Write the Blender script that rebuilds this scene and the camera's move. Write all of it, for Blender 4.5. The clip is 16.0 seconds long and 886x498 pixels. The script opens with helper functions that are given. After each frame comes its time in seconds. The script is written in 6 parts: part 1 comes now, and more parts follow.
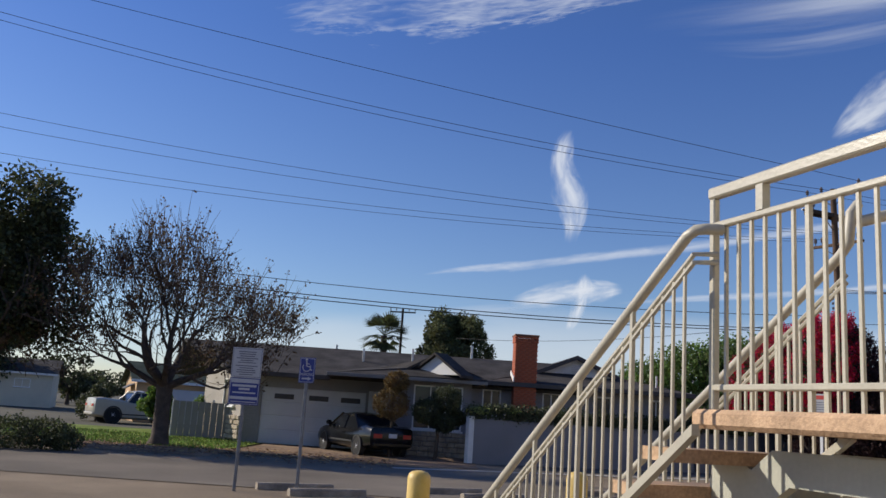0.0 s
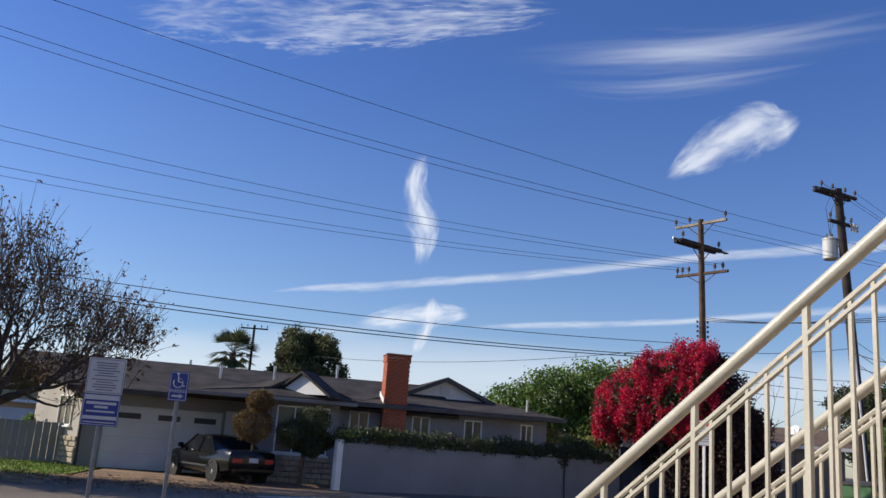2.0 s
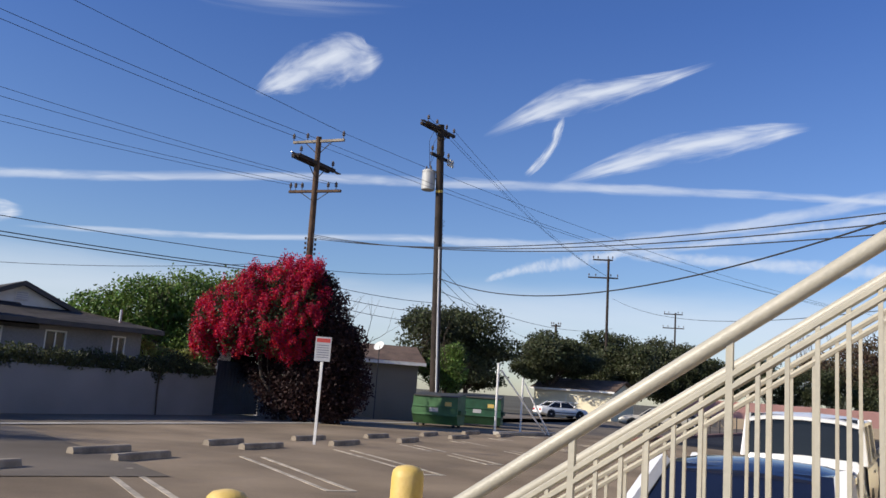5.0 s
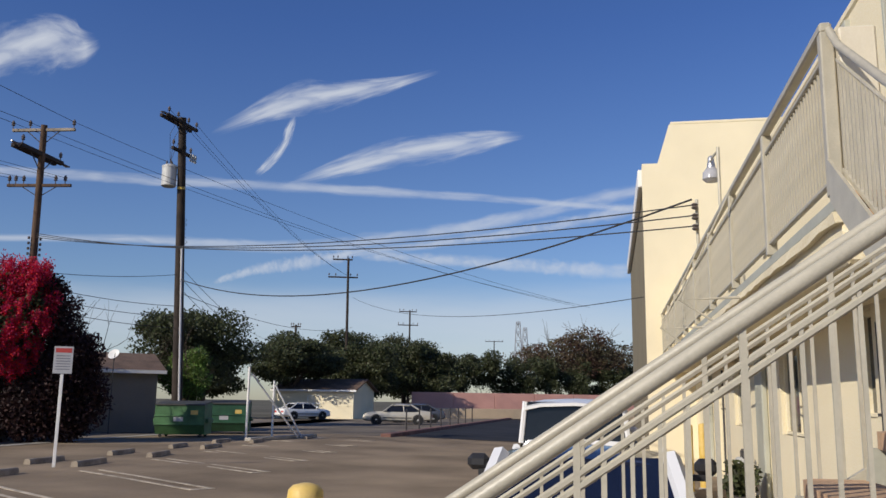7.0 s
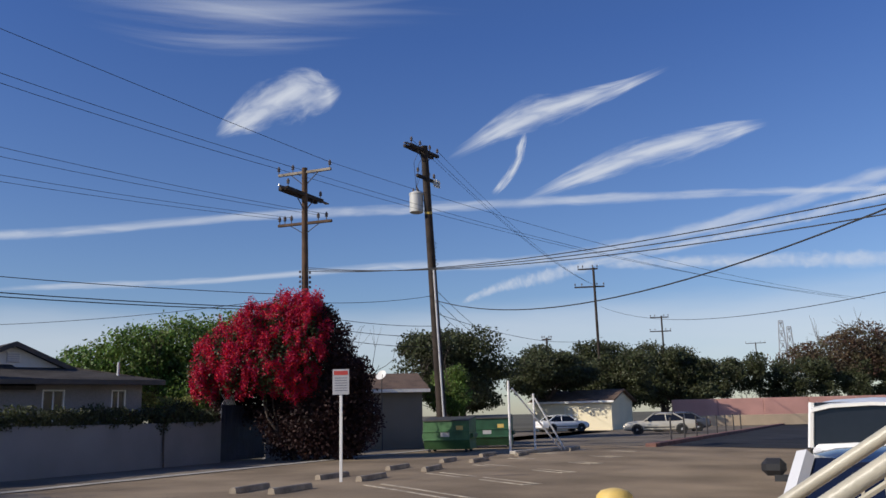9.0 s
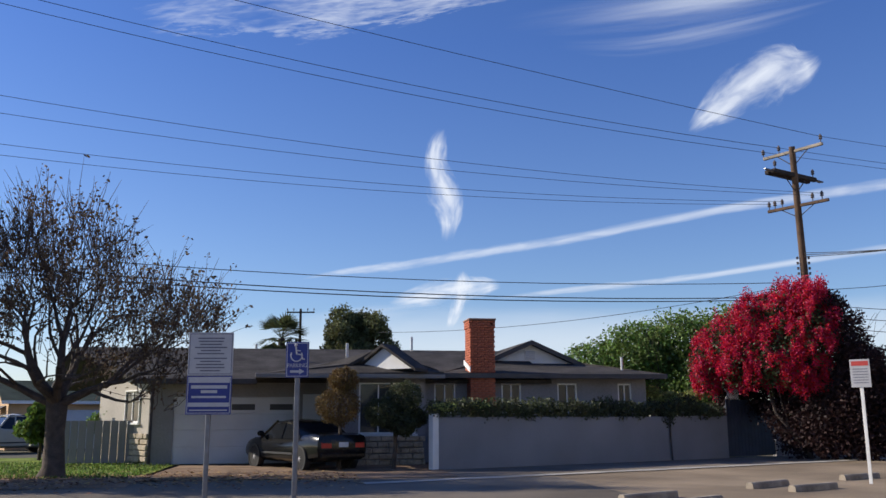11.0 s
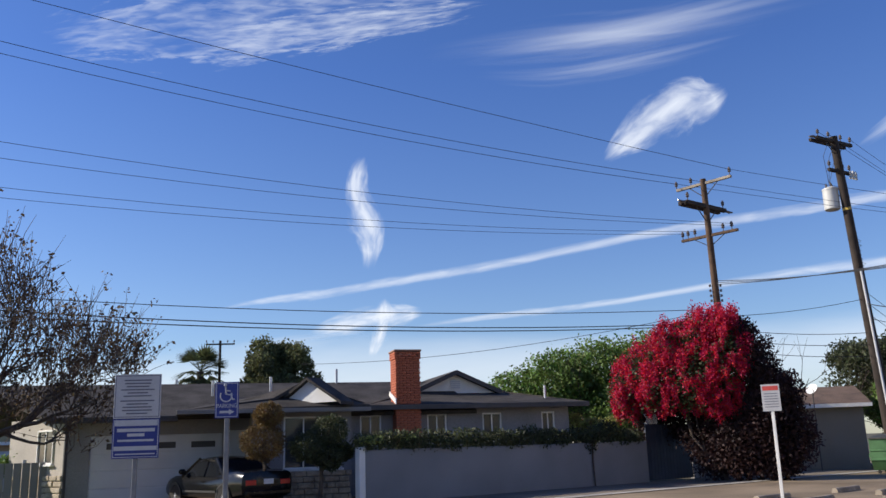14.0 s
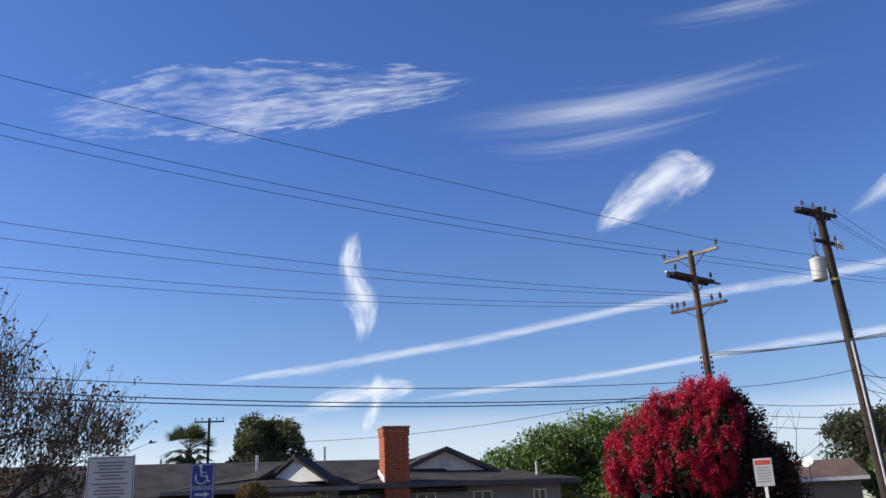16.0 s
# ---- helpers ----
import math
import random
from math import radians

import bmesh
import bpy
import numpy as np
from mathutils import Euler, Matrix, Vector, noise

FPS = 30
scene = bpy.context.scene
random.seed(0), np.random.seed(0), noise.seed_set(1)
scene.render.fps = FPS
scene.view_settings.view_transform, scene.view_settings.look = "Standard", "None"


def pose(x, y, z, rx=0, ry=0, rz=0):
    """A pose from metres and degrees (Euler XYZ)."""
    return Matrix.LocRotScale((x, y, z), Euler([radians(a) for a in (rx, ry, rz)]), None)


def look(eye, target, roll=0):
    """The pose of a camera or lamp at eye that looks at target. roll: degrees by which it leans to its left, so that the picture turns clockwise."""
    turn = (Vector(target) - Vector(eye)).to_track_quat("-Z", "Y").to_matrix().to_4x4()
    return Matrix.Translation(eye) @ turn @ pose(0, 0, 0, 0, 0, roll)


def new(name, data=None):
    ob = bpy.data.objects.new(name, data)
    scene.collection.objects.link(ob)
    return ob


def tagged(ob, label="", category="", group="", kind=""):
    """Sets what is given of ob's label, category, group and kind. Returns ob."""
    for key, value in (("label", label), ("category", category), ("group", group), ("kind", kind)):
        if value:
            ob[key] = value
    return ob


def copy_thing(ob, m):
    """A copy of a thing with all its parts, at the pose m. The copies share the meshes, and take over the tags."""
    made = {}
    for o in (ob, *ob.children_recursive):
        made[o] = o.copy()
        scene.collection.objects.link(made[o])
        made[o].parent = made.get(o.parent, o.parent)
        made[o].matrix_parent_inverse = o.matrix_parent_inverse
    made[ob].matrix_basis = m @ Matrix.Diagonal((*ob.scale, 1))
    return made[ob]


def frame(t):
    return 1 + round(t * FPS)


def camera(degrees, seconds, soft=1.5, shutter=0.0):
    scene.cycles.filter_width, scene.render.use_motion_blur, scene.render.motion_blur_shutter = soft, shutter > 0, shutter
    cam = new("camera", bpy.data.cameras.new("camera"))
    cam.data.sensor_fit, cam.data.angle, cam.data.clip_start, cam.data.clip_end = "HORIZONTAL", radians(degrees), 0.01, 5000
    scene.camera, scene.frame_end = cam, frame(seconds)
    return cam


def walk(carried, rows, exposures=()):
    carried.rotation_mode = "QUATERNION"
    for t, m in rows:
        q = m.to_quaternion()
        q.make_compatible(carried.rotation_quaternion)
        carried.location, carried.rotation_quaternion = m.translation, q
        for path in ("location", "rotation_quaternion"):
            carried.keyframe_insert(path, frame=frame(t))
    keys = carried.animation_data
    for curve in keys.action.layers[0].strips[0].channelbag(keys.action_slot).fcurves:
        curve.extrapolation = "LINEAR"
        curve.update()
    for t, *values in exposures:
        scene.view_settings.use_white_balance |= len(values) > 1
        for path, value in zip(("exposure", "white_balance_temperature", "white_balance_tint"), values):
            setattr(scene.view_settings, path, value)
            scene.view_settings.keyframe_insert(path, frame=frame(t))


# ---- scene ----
cam = camera(54.8, 16.0)

PATH = [
    (0, (1.739, -5.756, 1.597), (2.148, -3.835, 1.976), 3.8),
    (0.5, (1.563, -5.333, 1.596), (2.095, -3.451, 2.012), 3.0),
    (1, (1.536, -4.853, 1.613), (2.145, -3.011, 2.097), 3.4),
    (1.5, (1.423, -4.411, 1.606), (2.128, -2.6, 2.079), 4.9),
    (2, (1.285, -3.953, 1.594), (2.019, -2.148, 2.045), 4.3),
    (2.5, (1.296, -3.535, 1.684), (2.099, -1.763, 2.148), 4.5),
    (3, (1.116, -3.269, 1.682), (2.104, -1.588, 2.128), 5.5),
    (3.5, (0.91, -3.054, 1.54), (2.039, -1.455, 1.953), 7.1),
    (4, (0.907, -2.705, 1.571), (2.199, -1.227, 1.952), 8.1),
    (4.2, (0.912, -2.578, 1.597), (2.27, -1.154, 1.956), 7.9),
    (6.3, (0.739, -1.472, 1.63), (2.459, -0.521, 2.003), -0.4),
    (6.5, (0.796, -1.363, 1.634), (2.55, -0.483, 2.019), 0.2),
    (7, (0.741, -1.23, 1.598), (2.578, -0.521, 1.951), 0.8),
    (7.5, (0.656, -1.121, 1.57), (2.536, -0.501, 1.855), -0.4),
    (8, (0.659, -1.125, 1.556), (2.522, -0.452, 1.831), -0.7),
    (8.5, (0.65, -1.111, 1.559), (2.42, -0.235, 1.874), -1.1),
    (9, (0.735, -0.999, 1.556), (2.294, 0.194, 1.939), -1.3),
    (9.5, (0.782, -0.913, 1.479), (2.13, 0.499, 1.916), -0.7),
    (10, (0.765, -0.822, 1.464), (1.889, 0.775, 1.896), -0.1),
    (10.2, (0.753, -0.814, 1.457), (1.768, 0.858, 1.876), -0.2),
    (12.3, (0.408, -0.964, 1.513), (0.929, 0.928, 1.898), 0.5),
    (12.5, (0.449, -1.026, 1.539), (1.057, 0.841, 1.919), 0.5),
    (13, (0.447, -0.968, 1.537), (1.254, 0.822, 1.918), 0.0),
    (13.5, (0.452, -0.996, 1.545), (1.322, 0.759, 1.95), -0.7),
    (14, (0.432, -0.983, 1.555), (1.28, 0.771, 2.005), -1.8),
    (14.5, (0.441, -0.977, 1.548), (1.337, 0.756, 1.99), -1.8),
    (15, (0.446, -0.976, 1.535), (1.385, 0.731, 1.988), -0.4),
    (15.5, (0.494, -1.015, 1.552), (1.369, 0.701, 2.09), -0.7),
    (16, (0.609, -1.043, 1.585), (1.457, 0.661, 2.199), -2.5),
]
walk(cam, [(t, look(e, a, r)) for t, e, a, r in PATH], exposures=[(0, -0.1), (0.5, -0.2), (1, 0.05), (2.5, 0.13), (4.2, 0.12), (6.3, -0.12), (7, -0.3), (7.5, -0.5), (8, -0.46), (8.6, -0.38), (9.4, 0.0), (10.2, 0.15), (16, 0.24)])

# ---- light ----
SUN_AZ, SUN_EL = 150.0, 28.0          # degrees from +x towards +y, and above the horizon
world = bpy.data.worlds.new("sky")
scene.world = world
world.use_nodes = True
wn = world.node_tree.nodes
sky = wn.new("ShaderNodeTexSky")
sky.sky_type = "NISHITA"
sky.sun_disc = False
sky.sun_elevation = radians(SUN_EL)
sky.sun_rotation = radians(90 - SUN_AZ)
sky.altitude = 20
sky.air_density, sky.dust_density, sky.ozone_density = 1.0, 0.35, 3.0
wn["Background"].inputs["Strength"].default_value = 0.107
# clear winter air: deep blue overhead, paler towards the horizon
wl_ = world.node_tree.links.new
wco, wsep, wmap, wtint, wmul = wn.new("ShaderNodeTexCoord"), wn.new("ShaderNodeSeparateXYZ"), wn.new("ShaderNodeMapRange"), wn.new("ShaderNodeMix"), wn.new("ShaderNodeMix")
wtint.data_type = wmul.data_type = "RGBA"
wmul.blend_type = "MULTIPLY"
wmul.inputs[0].default_value = 1.0
wmap.inputs[1].default_value, wmap.inputs[2].default_value = 0.0, 0.42
wtint.inputs[6].default_value, wtint.inputs[7].default_value = (0.98, 1.0, 1.1, 1), (0.57, 0.76, 1.22, 1)
wl_(wco.outputs["Generated"], wsep.inputs[0])
wl_(wsep.outputs[2], wmap.inputs[0])
wl_(wmap.outputs[0], wtint.inputs[0])
wl_(sky.outputs[0], wmul.inputs[6])
wl_(wtint.outputs[2], wmul.inputs[7])
wl_(wmul.outputs[2], wn["Background"].inputs["Color"])
lamp = bpy.data.lights.new("sun", "SUN")
lamp.energy, lamp.angle, lamp.color = 5.0, radians(0.5), (1.0, 0.91, 0.78)
sun = new("sun", lamp)
sun.matrix_world = look((math.cos(radians(SUN_AZ)) * 50, math.sin(radians(SUN_AZ)) * 50, 50 * math.tan(radians(SUN_EL))), (0, 0, 0))

# ---- materials ----


def material(name, base, rough=0.7, vary=0.25, scale=6.0, fine=60.0, bump=0.15, metal=0.0, tint=None, island=0.0, leaf=False, spec=0.5):
    """Procedural surface: blotches at one scale, grain at a finer one, a little relief."""
    m = bpy.data.materials.new(name)
    m.use_nodes = True
    n, link = m.node_tree.nodes, m.node_tree.links.new
    b = n["Principled BSDF"]
    b.inputs["Roughness"].default_value = rough
    b.inputs["Metallic"].default_value = metal
    b.inputs["Specular IOR Level"].default_value = spec
    co = n.new("ShaderNodeTexCoord")
    big, small = n.new("ShaderNodeTexNoise"), n.new("ShaderNodeTexNoise")
    big.inputs["Scale"].default_value, big.inputs["Detail"].default_value = scale, 5
    small.inputs["Scale"].default_value, small.inputs["Detail"].default_value = fine, 3
    for t in (big, small):
        link(co.outputs["Object"], t.inputs["Vector"])
    mix1, mix2 = n.new("ShaderNodeMix"), n.new("ShaderNodeMix")
    for mx in (mix1, mix2):
        mx.data_type = "RGBA"
    dark = [c * (1 - vary) for c in base]
    lite = tint or [min(1, c * (1 + vary)) for c in base]
    mix1.inputs[6].default_value, mix1.inputs[7].default_value = (*dark, 1), (*lite, 1)
    ramp = n.new("ShaderNodeValToRGB")
    ramp.color_ramp.elements[0].position, ramp.color_ramp.elements[1].position = 0.3, 0.7
    link(big.outputs["Fac"], ramp.inputs[0])
    link(ramp.outputs[0], mix1.inputs[0])
    mix2.blend_type = "OVERLAY"
    mix2.inputs[0].default_value = 0.45 if rough > 0.75 else 0.1
    link(mix1.outputs[2], mix2.inputs[6])
    link(small.outputs["Fac"], mix2.inputs[7])
    out = mix2.outputs[2]
    if island:
        geo, hsv = n.new("ShaderNodeNewGeometry"), n.new("ShaderNodeHueSaturation")
        rng, hue = n.new("ShaderNodeMapRange"), n.new("ShaderNodeMapRange")
        rng.inputs[3].default_value, rng.inputs[4].default_value = 1 - island, 1 + island
        hue.inputs[3].default_value, hue.inputs[4].default_value = 0.5 - island * 0.05, 0.5 + island * 0.05
        link(geo.outputs["Random Per Island"], rng.inputs[0])
        link(geo.outputs["Random Per Island"], hue.inputs[0])
        link(rng.outputs[0], hsv.inputs["Value"])
        link(hue.outputs[0], hsv.inputs["Hue"])
        link(out, hsv.inputs["Color"])
        out = hsv.outputs[0]
    link(out, b.inputs["Base Color"])
    if bump:
        bp = n.new("ShaderNodeBump")
        bp.inputs["Strength"].default_value, bp.inputs["Distance"].default_value = bump, 0.02
        link(small.outputs["Fac"], bp.inputs["Height"])
        link(bp.outputs[0], b.inputs["Normal"])
    if leaf:
        tr, ms = n.new("ShaderNodeBsdfTranslucent"), n.new("ShaderNodeMixShader")
        ms.inputs[0].default_value = 0.35
        link(out, tr.inputs[0])
        link(b.outputs[0], ms.inputs[1])
        link(tr.outputs[0], ms.inputs[2])
        link(ms.outputs[0], n["Material Output"].inputs[0])
    return m


def glass_dark(name, tint=(0.02, 0.025, 0.03)):
    m = material(name, tint, 0.08, 0.1, 3, 20, 0, spec=0.4)
    return m


ASPHALT = material("asphalt", (0.195, 0.165, 0.13), 0.9, 0.3, 0.25, 90, 0.5, spec=0.12)
LOT = material("lot_paving", (0.265, 0.205, 0.14), 0.9, 0.3, 0.35, 70, 0.4, spec=0.12)
CONCRETE = material("concrete", (0.42, 0.39, 0.34), 0.85, 0.2, 1.2, 60, 0.3, spec=0.12)
STOP = material("stop_concrete", (0.3, 0.25, 0.19), 0.9, 0.35, 4, 60, 0.4)
DARKLOT = material("dark_asphalt", (0.035, 0.036, 0.04), 0.85, 0.3, 0.3, 60, 0.3, spec=0.12)
LINE = material("line_paint", (0.46, 0.4, 0.31), 0.8, 0.4, 3, 40, 0.2, spec=0.12)
DIRT = material("dirt", (0.26, 0.18, 0.12), 0.95, 0.4, 0.7, 30, 0.6, spec=0.12)
LAWN = material("lawn", (0.17, 0.22, 0.04), 0.9, 0.5, 0.6, 40, 0.8, spec=0.12)
GROUND = material("ground", (0.13, 0.12, 0.09), 0.95, 0.3, 0.05, 20, 0.3, spec=0.12)
CREAM_PAINT = material("cream_paint", (0.66, 0.6, 0.47), 0.45, 0.07, 3, 50, 0.08)
RAIL_PAINT = material("rail_paint", (0.45, 0.415, 0.325), 0.4, 0.1, 5, 60, 0.1)
STUCCO_CREAM = material("stucco_cream", (0.8, 0.71, 0.5), 0.9, 0.06, 0.6, 50, 0.35)
STUCCO_DARK = material("stucco_dark", (0.2, 0.17, 0.11), 0.9, 0.1, 0.8, 50, 0.3)
TREAD = material("tread_concrete", (0.5, 0.33, 0.2), 0.85, 0.25, 5, 60, 0.3)
WOOD_BARE = material("bare_wood", (0.62, 0.36, 0.17), 0.8, 0.25, 4, 50, 0.3)
GRIP = material("grip_strip", (0.05, 0.04, 0.035), 0.9, 0.3, 5, 80, 0.3)
STEEL_GREEN = material("stringer_paint", (0.42, 0.42, 0.35), 0.5, 0.1, 2, 40, 0.1)
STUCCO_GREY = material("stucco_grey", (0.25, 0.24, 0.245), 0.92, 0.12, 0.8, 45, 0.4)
WALL_GREY = material("block_wall_paint", (0.23, 0.23, 0.245), 0.92, 0.14, 0.5, 50, 0.3)
SHINGLE = material("shingle", (0.068, 0.062, 0.058), 0.95, 0.35, 1.5, 25, 0.8, spec=0.1)
SHINGLE_GREEN = material("shingle_green", (0.05, 0.065, 0.05), 0.95, 0.3, 1.5, 25, 0.8, spec=0.1)
ORANGE_STUCCO = material("ochre_stucco", (0.55, 0.36, 0.2), 0.9, 0.12, 0.5, 40, 0.3)
SHINGLE_BROWN = material("shingle_brown", (0.13, 0.085, 0.06), 0.95, 0.3, 1.5, 25, 0.8)
WHITE = material("white_paint", (0.78, 0.77, 0.74), 0.6, 0.05, 3, 40, 0.1)
WHITE_DIM = material("garage_door_paint", (0.58, 0.58, 0.6), 0.6, 0.06, 1.5, 40, 0.1)
TRIM_DARK = material("dark_trim", (0.06, 0.055, 0.055), 0.6, 0.2, 3, 40, 0.1)
BRICK = material("brick", (0.42, 0.12, 0.06), 0.9, 0.3, 6, 70, 0.5)
MORTAR = material("mortar", (0.3, 0.17, 0.12), 0.95, 0.2, 10, 70, 0.3)
STONE = material("stone_veneer", (0.45, 0.38, 0.28), 0.9, 0.3, 5, 40, 0.5, island=0.25)
WINDOW = glass_dark("window_glass", (0.05, 0.055, 0.06))
CARGLASS = glass_dark("car_glass", (0.012, 0.014, 0.018))
CARGLASS_BLUE = glass_dark("car_glass_blue", (0.01, 0.015, 0.035))
WHITE_CAR = material("white_car_paint", (0.78, 0.78, 0.77), 0.18, 0.02, 1, 10, 0, spec=0.7)
BLACK_CAR = material("black_car_paint", (0.008, 0.008, 0.009), 0.15, 0.1, 1, 10, 0, spec=0.3)
SILVER_CAR = material("champagne_car_paint", (0.55, 0.51, 0.42), 0.25, 0.04, 1, 10, 0, metal=0.2)
GREY_CAR = material("grey_car_paint", (0.12, 0.13, 0.15), 0.25, 0.05, 1, 10, 0, metal=0.3)
TYRE = material("tyre_rubber", (0.02, 0.02, 0.02), 0.9, 0.2, 20, 80, 0.3)
RIM = material("wheel_rim", (0.7, 0.7, 0.7), 0.35, 0.1, 8, 40, 0, metal=0.25)
POST_STEEL = material("post_steel", (0.2, 0.2, 0.21), 0.5, 0.2, 8, 50, 0.05, metal=0.5)
RED_LENS = material("red_lens", (0.45, 0.02, 0.02), 0.2, 0.1, 5, 30, 0)
CLEAR_LENS = material("clear_lens", (0.7, 0.7, 0.7), 0.1, 0.1, 5, 30, 0)
BLACK_TRIM = material("black_plastic", (0.02, 0.02, 0.022), 0.5, 0.1, 5, 40, 0.1)
CHROME = material("galvanised_steel", (0.55, 0.55, 0.55), 0.4, 0.15, 10, 60, 0.05, metal=0.85)
YELLOW = material("bollard_yellow", (0.72, 0.47, 0.06), 0.5, 0.12, 6, 50, 0.15, tint=(0.76, 0.55, 0.2))
BLUE_SIGN = material("blue_sign", (0.018, 0.03, 0.2), 0.4, 0.08, 5, 40, 0)
WHITE_SIGN = material("white_sign", (0.46, 0.46, 0.47), 0.45, 0.06, 5, 40, 0)
INK = material("sign_ink", (0.12, 0.12, 0.16), 0.6, 0.1, 5, 40, 0)
RED_INK = material("red_ink", (0.5, 0.06, 0.05), 0.6, 0.1, 5, 40, 0)
PLATE = material("plate", (0.6, 0.6, 0.6), 0.5, 0.05, 5, 40, 0)
ARM_GREY = material("weathered_arm_wood", (0.27, 0.23, 0.18), 0.9, 0.3, 2, 40, 0.4)
POLE_WOOD = material("pole_wood", (0.1, 0.06, 0.037), 0.9, 0.35, 2, 40, 0.5)
POLE_DARK = material("pole_wood_dark", (0.038, 0.027, 0.021), 0.9, 0.35, 2, 40, 0.5)
WIRE = material("wire", (0.02, 0.02, 0.022), 0.7, 0.1, 5, 20, 0)
CERAMIC = material("insulator", (0.12, 0.1, 0.09), 0.3, 0.1, 8, 40, 0)
GREYCAN = material("transformer_grey", (0.5, 0.5, 0.48), 0.5, 0.1, 3, 40, 0.05)
DUMP_GREEN = material("dumpster_green", (0.06, 0.15, 0.06), 0.55, 0.3, 2, 40, 0.15)
DUMP_DARK = material("dumpster_dark_green", (0.02, 0.08, 0.04), 0.55, 0.3, 2, 40, 0.15)
LID = material("lid_plastic", (0.06, 0.06, 0.05), 0.6, 0.2, 4, 40, 0.1)
BARK = material("bark", (0.085, 0.064, 0.05), 0.95, 0.35, 5, 40, 0.7)
TWIG = material("twig", (0.09, 0.06, 0.045), 0.95, 0.3, 5, 40, 0.3)
LEAF_DARK = material("leaf_dark", (0.065, 0.075, 0.03), 0.6, 0.3, 1.2, 30, 0, island=0.5, leaf=True)
LEAF_GREEN = material("leaf_green", (0.13, 0.2, 0.04), 0.6, 0.3, 1.0, 30, 0, island=0.5, leaf=True)
LEAF_BROWN = material("leaf_brown", (0.12, 0.078, 0.042), 0.7, 0.3, 1.5, 30, 0, island=0.5, leaf=True)
LEAF_RED = material("leaf_rust", (0.16, 0.07, 0.05), 0.7, 0.3, 0.4, 30, 0, island=0.5, leaf=True, tint=(0.1, 0.1, 0.05))
BRACT = material("magenta_bract", (0.5, 0.008, 0.06), 0.6, 0.25, 0.9, 30, 0, island=0.4, leaf=True)
LEAF_PALE = material("leaf_pale", (0.34, 0.36, 0.1), 0.6, 0.3, 2, 30, 0, island=0.4, leaf=True)
TOPIARY_BROWN = material("leaf_topiary_brown", (0.16, 0.1, 0.035), 0.7, 0.3, 2, 30, 0, island=0.4, leaf=True)
PINK = material("pink_wall_paint", (0.62, 0.33, 0.27), 0.9, 0.1, 0.4, 30, 0.2)
TAN = material("tan_stucco", (0.52, 0.4, 0.27), 0.9, 0.12, 0.5, 40, 0.3)
GARAGE_STUCCO = material("taupe_stucco", (0.24, 0.21, 0.17), 0.9, 0.12, 0.5, 40, 0.3)
PALE_STUCCO = material("pale_stucco", (0.62, 0.55, 0.42), 0.9, 0.1, 0.5, 40, 0.3)
DARK_BLUE = material("gate_paint", (0.025, 0.03, 0.05), 0.6, 0.2, 2, 40, 0.1)
IRON = material("iron", (0.05, 0.045, 0.045), 0.7, 0.3, 6, 50, 0.1)
TOWER = material("lattice_steel", (0.35, 0.36, 0.38), 0.6, 0.1, 1, 10, 0, metal=0.4)
LITTER = material("leaf_litter", (0.32, 0.18, 0.08), 0.9, 0.4, 2, 30, 0, island=0.6)

# ---- mesh tools ----


